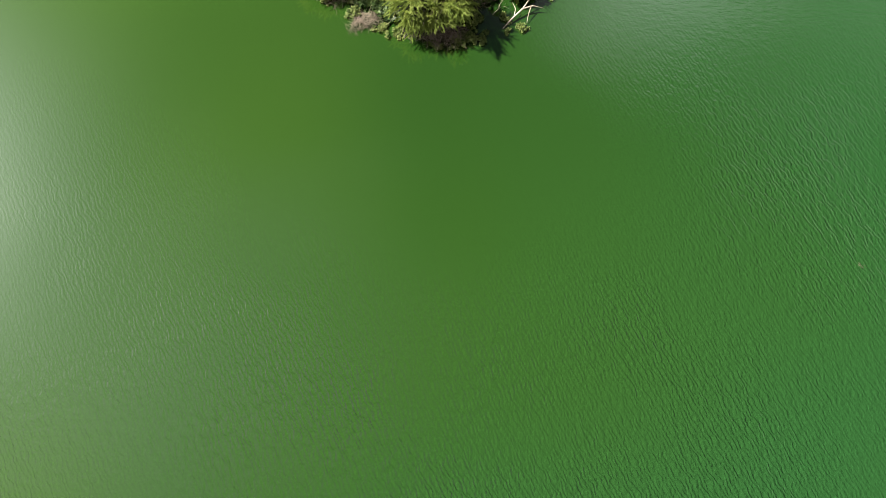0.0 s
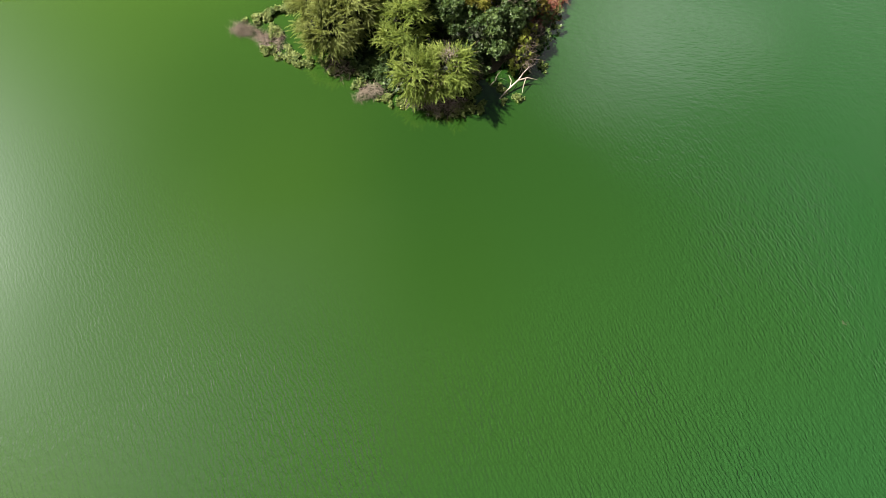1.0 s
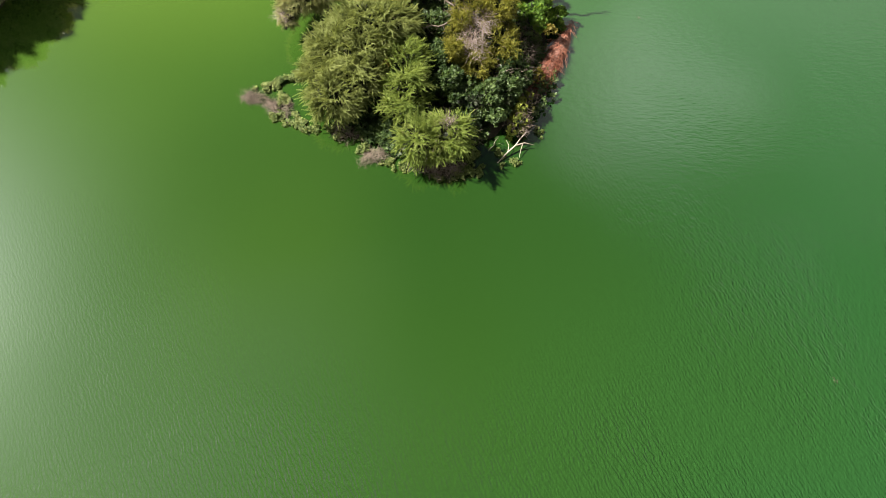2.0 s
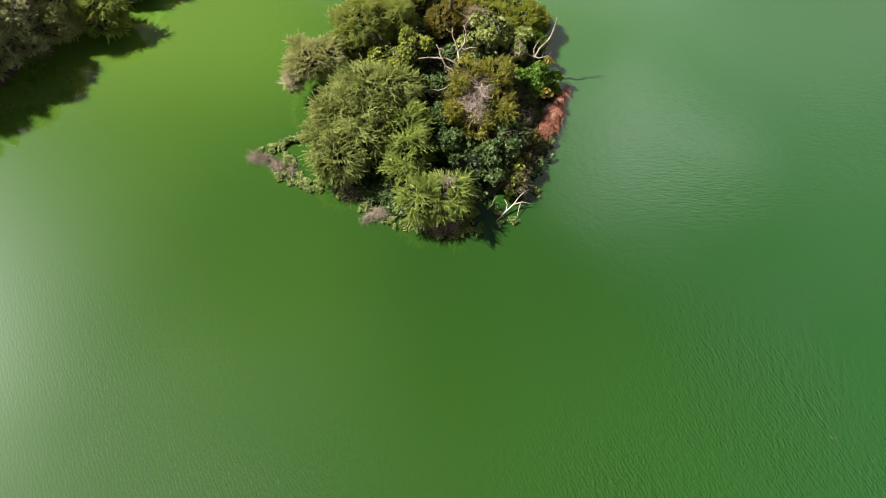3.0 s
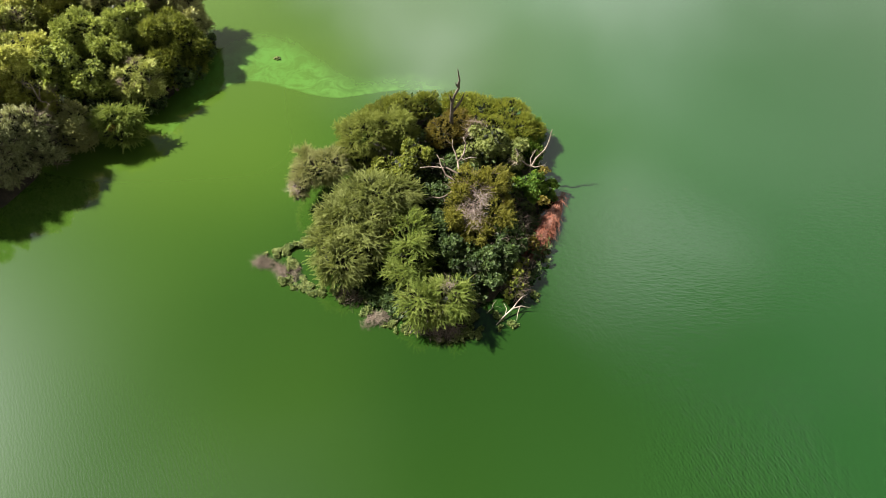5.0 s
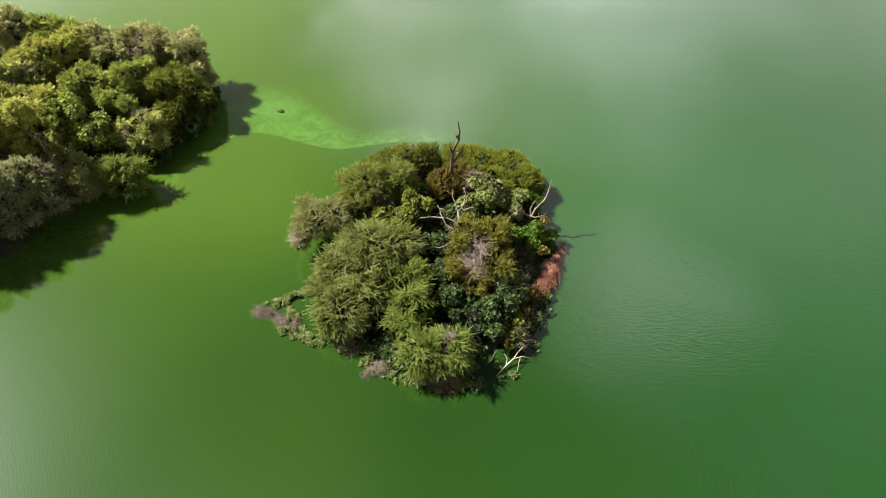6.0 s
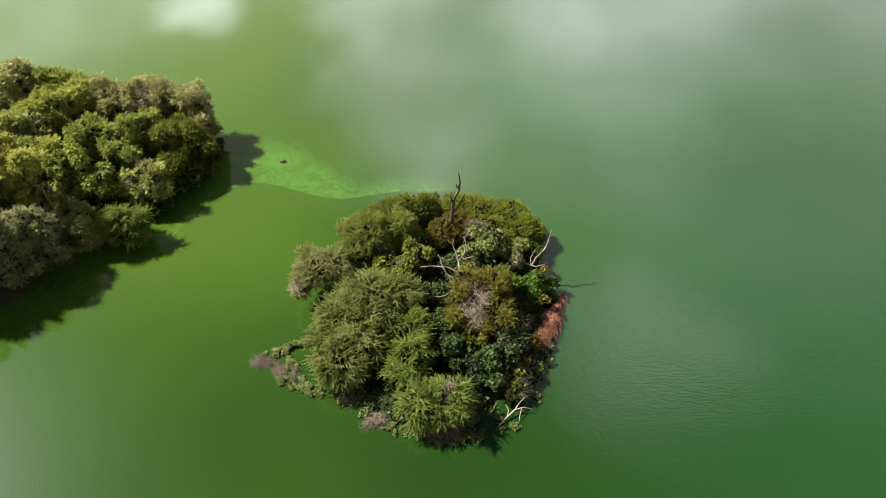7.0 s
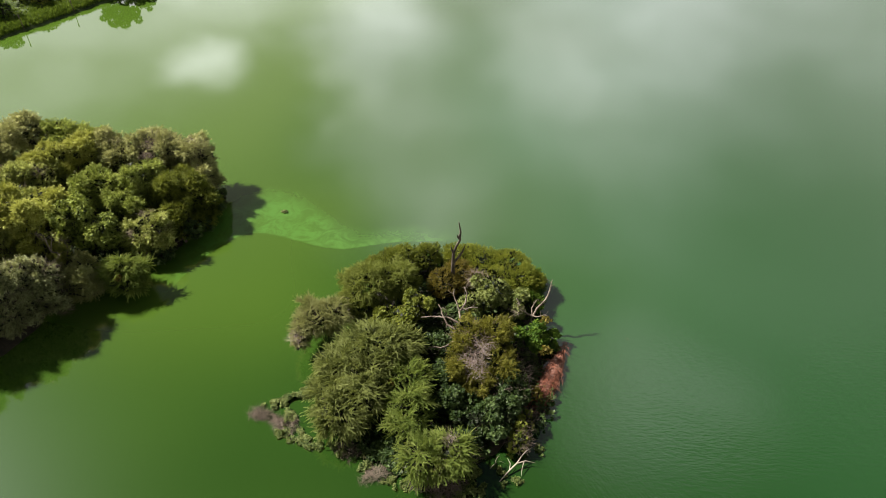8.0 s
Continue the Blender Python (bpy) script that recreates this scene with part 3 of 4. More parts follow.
# ---- the small island: trees and shrubs ----
ISLE = "trees and shrubs of the small island"
tree("thorn_tree", "feathery olive-green thorn tree leaning over the water", "tree", (-7.2, 35.2),
     [(-8.3, 34.2, 1.9, 2.7, 2.5, 1.7), (-6.6, 35.4, 2.5, 2.2, 2.0, 1.6), (-9.5, 36.4, 1.6, 1.6, 1.8, 1.4)], "feather", FEATHER, 11, 1.0, ISLE)
tree("thorn_tree", "tall feathery olive-green thorn tree with a broad dome", "tree", (-6.0, 39.6),
     [(-6.2, 39.6, 3.4, 3.3, 2.8, 2.0), (-8.6, 38.4, 2.4, 2.4, 2.5, 1.6), (-4.2, 40.0, 3.0, 2.5, 2.3, 1.7), (-6.6, 37.2, 2.8, 2.6, 1.8, 1.6), (-4.6, 37.6, 2.7, 1.8, 1.7, 1.4)], "feather", FEATHER, 12, 1.0, ISLE)
tree("thorn_tree", "bright yellow-green feathery thorn tree with open sprays", "tree", (-2.8, 34.6),
     [(-2.6, 34.6, 2.5, 2.0, 1.9, 1.6), (-2.8, 36.9, 2.8, 2.0, 1.9, 1.6), (-3.0, 32.8, 1.8, 1.6, 1.4, 1.3)], "feather", FEATHER_BRIGHT, 13, 0.65, ISLE)
tree("thorn_tree", "low feathery thorn tree at the water's edge", "tree", (-0.9, 30.4),
     [(-1.8, 30.1, 1.7, 1.9, 1.8, 1.5), (0.6, 30.6, 2.0, 1.9, 1.7, 1.6), (-0.6, 29.7, 1.5, 2.1, 1.2, 1.2)], "feather", FEATHER_BRIGHT, 14, 0.85, ISLE, twigs=5)
tree("thorn_tree", "dense olive feathery thorn tree with a rounded crown", "tree", (-6.2, 47.6),
     [(-6.8, 47.6, 3.2, 3.0, 2.7, 2.1), (-4.4, 48.4, 2.9, 2.3, 2.2, 1.8), (-8.0, 46.2, 2.3, 2.0, 1.9, 1.6), (-8.6, 46.6, 1.6, 1.6, 1.6, 1.4)], "plume", FEATHER_DOME, 15, 1.15, ISLE)
tree("thorn_tree", "greyish feathery thorn tree overhanging the water", "tree", (-9.4, 43.8),
     [(-11.6, 43.7, 2.6, 2.2, 2.0, 1.6), (-10.0, 44.2, 2.8, 1.9, 1.9, 1.5), (-12.7, 41.9, 2.2, 0.9, 1.2, 1.2)], "plume", FEATHER_GREY, 16, 1.2, ISLE, twigs=3)
tree("shrub", "olive broad-leaved shrub with dark shaded hollows", "shrub", (-2.8, 43.6),
     [(-2.4, 44.8, 3.2, 1.7, 1.6, 1.7), (-3.7, 43.3, 2.6, 1.7, 1.6, 1.5), (-5.2, 44.4, 2.5, 1.5, 1.3, 1.3)], "small", OLIVE, 17, 0.9, ISLE)
tree("shrub", "dense green shrub on the back shore", "shrub", (-4.2, 52.0),
     [(-4.6, 52.2, 1.9, 2.6, 2.2, 1.6), (-2.0, 53.0, 1.7, 2.0, 1.8, 1.4), (-6.6, 51.2, 1.8, 1.9, 1.8, 1.5)], "reedy", OLIVE, 18, 1.0, ISLE)
tree("shrub", "russet-brown shrub with withered leaves", "shrub", (0.4, 49.6),
     [(0.0, 49.0, 2.0, 1.9, 2.0, 1.5), (1.4, 50.6, 1.9, 1.8, 1.8, 1.4)], "reedy", RUSSET, 19, 1.0, ISLE)
tree("shrub", "olive reedy shrub mound on the back shore", "shrub", (4.6, 52.2),
     [(3.6, 52.4, 1.6, 2.8, 2.4, 1.4), (6.4, 51.9, 1.6, 2.7, 2.4, 1.4), (5.0, 49.8, 1.7, 2.6, 2.0, 1.4), (1.8, 52.6, 1.5, 2.2, 2.2, 1.3), (7.6, 49.4, 1.6, 1.8, 2.0, 1.3)], "reedy", REEDY, 20, 1.0, ISLE)
tree("shrub", "bright green shrub at the edge of the back shore", "shrub", (8.4, 49.9),
     [(8.6, 50.2, 1.0, 1.6, 2.0, 0.95), (8.2, 47.4, 1.0, 1.5, 1.6, 0.95)], "reedy", GREEN, 21, 1.0, ISLE)
tree("broadleaf_tree", "pale green tree with large drooping leaves", "tree", (4.6, 46.6),
     [(4.4, 46.8, 3.3, 1.9, 1.8, 1.6), (6.2, 46.2, 2.3, 1.6, 1.6, 1.3), (3.0, 45.9, 2.6, 1.3, 1.3, 1.2)], "broad", PALE, 22, 0.9, ISLE)
tree("nesting_tree", "olive tree with a bleached hollow of bare nesting twigs", "tree", (2.9, 39.8),
     [(2.2, 41.2, 3.4, 1.9, 1.7, 1.5), (4.6, 41.4, 3.2, 1.8, 1.8, 1.5), (4.4, 38.8, 2.6, 1.6, 1.8, 1.4), (1.4, 38.4, 2.4, 1.3, 1.6, 1.3), (3.0, 37.2, 1.8, 1.7, 1.4, 1.3)], "fine", GOLDEN, 23, 0.8, ISLE, twigs=4)
tree("shrub", "lush green shrub with russet tips beside the red bank", "shrub", (8.6, 42.6),
     [(8.1, 43.0, 1.5, 1.6, 1.6, 1.2), (9.4, 43.1, 0.9, 1.3, 1.1, 0.8)], "broad", GREEN, 24, 0.8, ISLE)
tree("shrub", "dark blue-green broad-leaved shrub", "shrub", (0.8, 35.2),
     [(0.3, 35.6, 1.7, 1.5, 1.8, 1.3), (1.9, 34.2, 1.5, 1.6, 1.6, 1.2), (0.0, 38.0, 1.6, 1.5, 1.9, 1.2)], "broad", DARK, 25, 0.8, ISLE)
tree("shrub", "dark broad-leaved shrub with sparse shiny leaves", "shrub", (3.8, 34.2),
     [(3.4, 33.6, 1.7, 1.7, 1.6, 1.3), (5.0, 34.6, 1.7, 1.6, 1.7, 1.3)], "broad", DARK, 26, 0.8, ISLE)
tree("shrub", "dark dense shrub behind the red bank", "shrub", (6.2, 37.6),
     [(5.8, 36.8, 1.7, 1.6, 1.7, 1.3), (6.1, 38.9, 1.4, 1.3, 1.7, 1.1), (6.9, 41.0, 1.3, 1.2, 1.4, 1.0)], "small", DARK, 27, 0.75, ISLE, twigs=12)
tree("shrub", "straggling half-bare shrub by the waterline", "shrub", (5.6, 32.2),
     [(5.9, 32.2, 0.9, 1.2, 1.2, 0.9), (6.6, 33.8, 1.0, 1.0, 1.3, 0.9)], "small", OLIVE, 28, 0.45, ISLE, trunk=0.07, twigs=12)
tree("shrub", "dark undergrowth shrub in the middle of the island", "shrub", (-0.6, 41.0),
     [(-0.9, 41.0, 1.5, 1.6, 2.2, 1.2), (0.4, 44.4, 1.8, 1.8, 2.0, 1.3), (2.4, 44.0, 1.6, 1.5, 1.4, 1.2)], "broad", DARK, 29, 0.7, ISLE)

for c, size, count, seed in (((-4.4, 31.9, 0.2), (1.6, 1.5, 0.7, 0), 260, 61), ((2.6, 32.4, 0.2), (1.4, 1.2, 0.6, 0), 200, 62), ((-6.6, 33.0, 0.2), (1.5, 1.2, 0.7, 0), 160, 63), ((-10.6, 39.8, 0.1), (1.0, 2.2, 0.5, 0), 160, 64), ((6.4, 34.4, 0.2), (0.8, 1.5, 0.5, 0), 100, 65)):
    heap("undergrowth", "dark low undergrowth along the shaded shore", "undergrowth", c, size, count, ROSETTES, DARK, seed, (0.35, 0.7), -1.0, "stuff")
heap("undergrowth", "dark low undergrowth covering the small island", "undergrowth", (0.2, 42.0, 0.35), (8.0, 11.0, 1.0, 0), 3800, ROSETTES, DARK, 15, (0.4, 0.8), -1.0, "stuff")

# ---- the small island: dead wood ----
def bare_tree(name, label, category, base, stems, mat, seed):
    """Bare crooked stems; each: start offset, way, length, radius, forks."""
    rng = np.random.default_rng(seed)
    root = thing(name, base, label, category)
    for off, ahead, length, radius, depth in stems:
        soup = Soup()
        dead_branch(soup, rng, np.array(base) + off, ahead, length, radius, depth)
        part("branch", soup.mesh("branch"), mat, root, smooth=True)
    return root


root = thing("dead_snag", (0.95, 49.4, 0.0), "tall dark forked dead trunk rising above the shrubs", "dead tree")
soup = Soup()
soup.tube([(0.95, 49.4, -0.2), (0.9, 49.4, 2.0), (0.8, 49.4, 3.6), (0.85, 49.45, 5.4), (1.1, 49.5, 6.3), (1.45, 49.5, 7.1), (1.4, 49.5, 7.6), (1.5, 49.5, 8.0), (1.35, 49.5, 9.0), (1.3, 49.5, 9.3)],
          [0.26, 0.2, 0.17, 0.14, 0.115, 0.105, 0.14, 0.09, 0.055, 0.02], 8)
part("trunk", soup.mesh("trunk"), SNAG, root, smooth=True)
for pts, rad in (([(0.85, 49.45, 4.2), (1.3, 49.4, 5.0), (1.65, 49.35, 5.7), (1.85, 49.3, 6.4), (1.95, 49.3, 6.75)], [0.125, 0.105, 0.09, 0.065, 0.03]),
                 ([(0.85, 49.45, 5.5), (0.72, 49.45, 5.9), (0.6, 49.45, 6.4)], [0.12, 0.09, 0.03]),
                 ([(1.4, 49.5, 7.2), (1.2, 49.5, 7.5), (1.15, 49.5, 7.8)], [0.08, 0.06, 0.02])):
    soup = Soup()
    soup.tube(pts, rad, 7)
    part("prong", soup.mesh("prong"), SNAG, root, smooth=True)

def limbed_tree(name, label, base, limbs, mat, seed, twig):
    """A bare tree from limbs, each with the points along it and its girth at the root; short crooked twigs grow from them."""
    rng = np.random.default_rng(seed)
    root = thing(name, base, label, "dead tree")
    for pts, girth in limbs:
        soup, p = Soup(), np.array(pts, float)
        fine = np.concatenate([p[i] + (p[i + 1] - p[i]) * np.array([[0.0], [0.5]]) for i in range(len(p) - 1)] + [p[-1:]])
        fine[1:-1] += rng.normal(0, 0.05, fine[1:-1].shape)
        soup.tube(fine, np.linspace(girth, girth * 0.35, len(fine)), 6)
        for i in range(2, len(fine) - 1):
            way = fine[i] - fine[i - 1]
            dead_branch(soup, rng, fine[i], way / np.linalg.norm(way) + rng.normal(0, 0.7, 3), twig * rng.uniform(0.5, 1.2), girth * 0.35, 0, 4)
        part("branch", soup.mesh("branch"), mat, root, smooth=True)
    return root


limbed_tree("dead_tree", "grey dead tree with a hooked upper limb", (8.1, 44.8, 0.0),
            [([(8.1, 44.8, -0.1), (8.1, 44.7, 1.0), (8.1, 44.8, 2.0)], 0.14),
             ([(8.1, 44.8, 1.9), (8.5, 45.2, 2.6), (9.0, 45.4, 3.2), (9.5, 45.7, 3.8), (9.75, 46.1, 4.4), (9.8, 46.4, 5.0)], 0.11),
             ([(8.1, 44.8, 1.9), (7.5, 44.9, 2.3), (7.0, 45.2, 2.8), (6.6, 45.6, 3.4)], 0.09),
             ([(8.1, 44.8, 1.9), (8.0, 45.2, 2.6), (8.5, 45.6, 3.3)], 0.08),
             ([(8.1, 44.8, 2.0), (8.7, 44.6, 2.2), (9.4, 44.5, 2.3)], 0.07)], DEAD, 3, 0.7)
limbed_tree("dead_tree", "bleached bare branches sprawling above the nests", (1.5, 42.3, 0.0),
            [([(1.5, 42.3, -0.1), (1.55, 42.3, 1.5), (1.5, 42.4, 3.3)], 0.16),
             ([(1.5, 42.4, 3.2), (1.3, 43.5, 3.9), (1.9, 44.0, 4.5), (2.0, 44.6, 5.1), (1.8, 45.0, 5.5)], 0.12),
             ([(1.5, 42.5, 3.3), (0.2, 43.1, 3.6), (-0.9, 43.1, 3.6), (-2.0, 43.2, 3.5)], 0.1),
             ([(1.2, 41.9, 3.1), (0.2, 42.4, 3.6), (-0.2, 43.1, 4.1), (-0.5, 43.7, 4.6)], 0.1),
             ([(1.3, 43.7, 3.9), (0.9, 44.5, 4.6), (0.9, 45.1, 5.1)], 0.07),
             ([(1.3, 43.6, 4.0), (2.3, 43.7, 4.2), (3.0, 43.6, 4.3)], 0.06),
             ([(1.4, 41.8, 2.4), (0.2, 40.5, 2.6), (-0.9, 40.4, 2.7), (-1.5, 40.1, 2.8), (-1.9, 40.6, 3.0)], 0.09),
             ([(1.6, 42.0, 3.1), (2.4, 41.0, 3.9), (2.9, 39.8, 4.3)], 0.07), ([(2.6, 40.4, 3.6), (3.2, 39.2, 4.0), (3.3, 38.2, 3.7)], 0.06)], DEAD, 6, 0.8)
root = thing("fallen_branch", (4.4, 29.3, 0.0), "bleached forked branch lying in the shallow water", "branch")
for pts, rad in (([(4.3, 29.2, 0.0), (5.0, 29.9, 0.25), (5.7, 30.5, 0.45), (6.4, 30.7, 0.5), (7.2, 30.6, 0.35)], [0.03, 0.055, 0.06, 0.045, 0.015]),
                 ([(5.7, 30.5, 0.45), (6.1, 31.0, 0.7), (6.5, 31.4, 0.8), (6.5, 31.9, 0.9)], [0.05, 0.04, 0.03, 0.012]),
                 ([(6.3, 30.7, 0.5), (6.1, 30.1, 0.3), (6.0, 29.6, 0.1)], [0.04, 0.03, 0.015]),
                 ([(5.1, 30.0, 0.27), (5.2, 30.5, 0.45), (5.0, 30.9, 0.55)], [0.035, 0.025, 0.012]),
                 ([(6.5, 31.4, 0.8), (7.0, 31.7, 0.8)], [0.028, 0.012])):
    soup = Soup()
    soup.tube(pts, rad, 7)
    part("branch", soup.mesh("branch"), DROPPED, root, smooth=True)
bare_tree("fallen_branch", "thin grey branch sticking out of the water", "branch", (3.6, 30.3, 0.02),
          [((0, 0, 0), (0.7, 0.6, 0.25), 1.5, 0.045, 1)], DEAD, 10)

for c, size, count, seed in (((2.6, 40.0, 3.5), (1.5, 2.0, 0.9, 10), 520, 1), ((2.5, 38.0, 2.9), (0.9, 1.2, 0.6, 30), 200, 2)):
    heap("nest_twigs", "whitened tangle of nesting twigs and droppings in the crown", "nest", c, size, count, STICKS, DROPPED, seed, (0.4, 1.0), 0.6, "stuff")
for c, size, count, seed in (((-13.0, 41.5, 2.7), (0.5, 0.9, 0.6, 20), 200, 5), ((0.5, 31.0, 3.1), (0.35, 0.35, 0.3, 0), 60, 6), ((-3.6, 41.7, 2.7), (0.5, 0.6, 0.4, 0), 90, 7), ((3.2, 48.6, 3.0), (1.1, 1.0, 0.7, 0), 260, 8), ((6.7, 45.0, 2.5), (0.4, 0.5, 0.4, 0), 70, 9)):
    heap("nest", "pale grey nest of thin sticks", "nest", c, size, count, STICKS, DROPPED, seed, (0.35, 0.8), 0.5, "stuff")

# ---- the small island: shore growth ----
def brushwood(c, size, count, seed):
    return heap("brushwood", "grey-brown dry brushwood along the waterline", "brushwood", c, size, count, STICKS, TWIG, seed, (0.3, 0.75), 0.35, "stuff")


def floating_plants(c, size, count, seed):
    return heap("floating_plants", "yellow-green floating water plants in a mat", "water plants", c, size, count, PADS, FLOATING, seed, (0.22, 0.42), -1.0, "stuff")


# the spit: a ring of plants and brush round a small pool
brushwood((-15.2, 35.3, 0.0), (1.3, 0.5, 0.5, -10), 520, 21)
brushwood((-13.6, 34.4, 0.0), (0.8, 0.5, 0.45, -35), 330, 22)
brushwood((-12.4, 34.2, 0.05), (0.25, 1.1, 0.35, 0), 170, 20)
floating_plants((-14.3, 36.4, 0.0), (1.1, 0.45, 0.25, 18), 190, 31)
floating_plants((-13.0, 36.95, 0.0), (1.1, 0.55, 0.3, 22), 240, 32)
floating_plants((-11.7, 37.7, 0.0), (1.0, 0.5, 0.3, 28), 170, 33)
floating_plants((-12.9, 35.0, 0.0), (0.5, 0.8, 0.3, 10), 140, 46)
floating_plants((-13.2, 33.6, 0.0), (0.6, 0.6, 0.25, 0), 80, 47)
floating_plants((-12.0, 33.1, 0.0), (0.7, 0.7, 0.25, 0), 110, 48)
floating_plants((-10.9, 32.6, 0.0), (1.1, 0.55, 0.25, -28), 150, 49)
# the rest of the shore
brushwood((-5.3, 29.7, 0.0), (1.2, 0.6, 0.55, 18), 460, 23)
brushwood((-0.2, 28.6, 0.1), (2.0, 0.75, 0.9, -3), 950, 24)
brushwood((2.4, 31.6, 0.1), (0.9, 1.0, 0.7, 10), 220, 25)
brushwood((-7.6, 31.9, 0.1), (1.3, 0.8, 0.7, -25), 300, 26)
brushwood((6.9, 35.0, 0.2), (0.8, 1.0, 0.9, 0), 300, 27)
brushwood((6.9, 38.2, 0.7), (0.5, 2.2, 0.8, -24), 420, 28)
brushwood((6.0, 32.8, 0.4), (1.1, 1.0, 1.1, 0), 380, 29)
floating_plants((-8.9, 31.9, 0.0), (1.5, 0.5, 0.2, -28), 120, 34)
floating_plants((-6.3, 30.8, 0.0), (0.6, 0.9, 0.3, 0), 130, 35)
floating_plants((-3.6, 29.0, 0.0), (1.0, 0.6, 0.25, -15), 100, 36)
floating_plants((1.6, 28.3, 0.0), (1.1, 0.6, 0.25, 10), 130, 37)
floating_plants((2.2, 29.8, 0.0), (0.6, 1.1, 0.25, 0), 120, 38)
floating_plants((3.1, 28.5, 0.0), (0.55, 0.6, 0.2, 0), 70, 39)
floating_plants((5.2, 29.1, 0.0), (0.8, 0.45, 0.2, 15), 90, 40)
floating_plants((4.5, 30.1, 0.0), (0.35, 0.4, 0.15, 0), 26, 41)
floating_plants((-17.9, 62.4, 0.0), (0.28, 0.16, 0.12, 0), 14, 42)
floating_plants((0.0, 27.9, 0.0), (1.2, 0.35, 0.2, -4), 80, 43)
floating_plants((-11.2, 41.0, 0.0), (0.6, 1.4, 0.3, 10), 70, 44)
floating_plants((7.6, 32.0, 0.0), (0.35, 0.7, 0.15, 20), 26, 45)
heap("rootlets", "red rootlets hanging over the earth bank", "roots", (9.2, 39.0, 0.25), (3.7, 0.75, 0.75, 64), 1100, STICKS, RED_ROOT, 51, (0.4, 1.1), 0.4, "stuff", (-0.7, -1.5, 0))

for c, size, count, seed in (((9.2, 43.9, 2.3), (0.5, 0.4, 0.4, 0), 40, 52), ((8.9, 41.0, 1.5), (0.6, 0.5, 0.5, 0), 50, 53), ((7.6, 36.6, 1.2), (0.7, 0.8, 0.6, 0), 60, 54), ((-4.2, 36.2, 3.4), (0.35, 0.35, 0.3, 0), 26, 55)):
    heap("withered_leaves", "withered russet leaves among the green", "leaves", c, size, count, ROSETTES, RUSSET, seed, (0.25, 0.45), 0.8, "stuff")
heap("floating_debris", "small floating clump of dead stalks", "debris", (16.93, 43.68, 0.0), (0.14, 0.09, 0.06, 30), 12, STICKS, TWIG, 56, (0.15, 0.3), 0.2, "stuff")
heap("floating_debris", "small floating clump of dead stalks", "debris", (26.7, 11.95, 0.0), (0.14, 0.09, 0.06, 30), 12, STICKS, TWIG, 58, (0.15, 0.3), 0.2, "stuff")

# ---- the larger island ----
FAR = "trees and shrubs of the larger island"
def far_tree(name, label, base, lobes, style, mat, seed, thin, twigs):
    """One tree or shrub of the larger island, with growth down to the ground."""
    lobes = [(x + (0.3 if x > -34 and y > 53 else 0.0), y + (0.7 if y > 62 and x < -38 else 0.0), z + (0.7 if y > 62 and x < -38 else 0.0), rx * 1.03, ry * 1.02, rz * 1.08) for x, y, z, rx, ry, rz in lobes]
    return tree(name, label, "shrub" if name == "shrub" else "tree", base, lobes, style, mat, seed, thin, FAR, 0.16, twigs * 0.42, True)


far_tree("tree", "olive tree with a grey twiggy top", (-46.6, 66.8), [(-46.6, 67.0, 6.2, 3.0, 2.6, 2.0), (-49.6, 65.4, 6.0, 2.6, 2.4, 2.0)], "fine", TWIGGY, 61, 0.7, 6)
far_tree("tree", "olive tree with a domed crown", (-42.8, 66.6), [(-43.0, 67.2, 6.0, 2.6, 2.2, 1.7), (-40.8, 66.6, 5.2, 2.0, 2.0, 1.7), (-39.0, 66.8, 4.6, 1.8, 1.8, 1.7)], "fine", SUNNY_GREEN, 62, 0.7, 3)
far_tree("tree", "yellow-green tree in full sun", (-41.8, 63.2), [(-42.0, 63.2, 5.8, 2.8, 1.9, 1.6), (-39.4, 64.4, 5.5, 2.1, 1.9, 1.6)], "fine", SUNNY_YELLOW, 63, 0.7, 0)
far_tree("tree", "olive tree with sparse twigs on top", (-36.8, 66.0), [(-37.0, 66.4, 5.9, 2.3, 2.0, 1.9), (-35.3, 65.6, 5.4, 1.7, 1.8, 1.8), (-34.2, 66.6, 4.7, 1.7, 1.8, 1.7)], "fine", TWIGGY, 64, 0.7, 8)
far_tree("tree", "twiggy olive nesting tree on the skyline", (-32.4, 66.4), [(-32.8, 67.0, 5.9, 2.0, 2.0, 1.8), (-30.8, 66.6, 5.5, 1.9, 2.0, 1.8)], "fine", TWIGGY, 65, 0.6, 14)
far_tree("tree", "twiggy grey-olive nesting tree at the end of the island", (-28.2, 66.8), [(-28.8, 67.0, 4.9, 2.0, 2.0, 1.9), (-27.3, 66.2, 4.4, 1.4, 1.7, 1.7), (-27.4, 64.2, 3.2, 2.0, 2.0, 1.9)], "fine", TWIGGY, 66, 0.6, 14)
far_tree("tree", "leafy green tree in the middle of the island", (-36.4, 60.4), [(-36.6, 60.6, 5.0, 2.2, 1.9, 1.9), (-37.9, 59.0, 4.4, 1.7, 1.6, 1.6)], "fine", SUNNY_GREEN, 67, 0.75, 0)
far_tree("tree", "tall leafy green tree", (-33.0, 61.4), [(-33.0, 61.8, 5.0, 2.3, 2.1, 2.1), (-33.8, 59.4, 3.9, 2.0, 1.8, 1.8)], "fine", SUNNY_GREEN, 68, 0.75, 0)
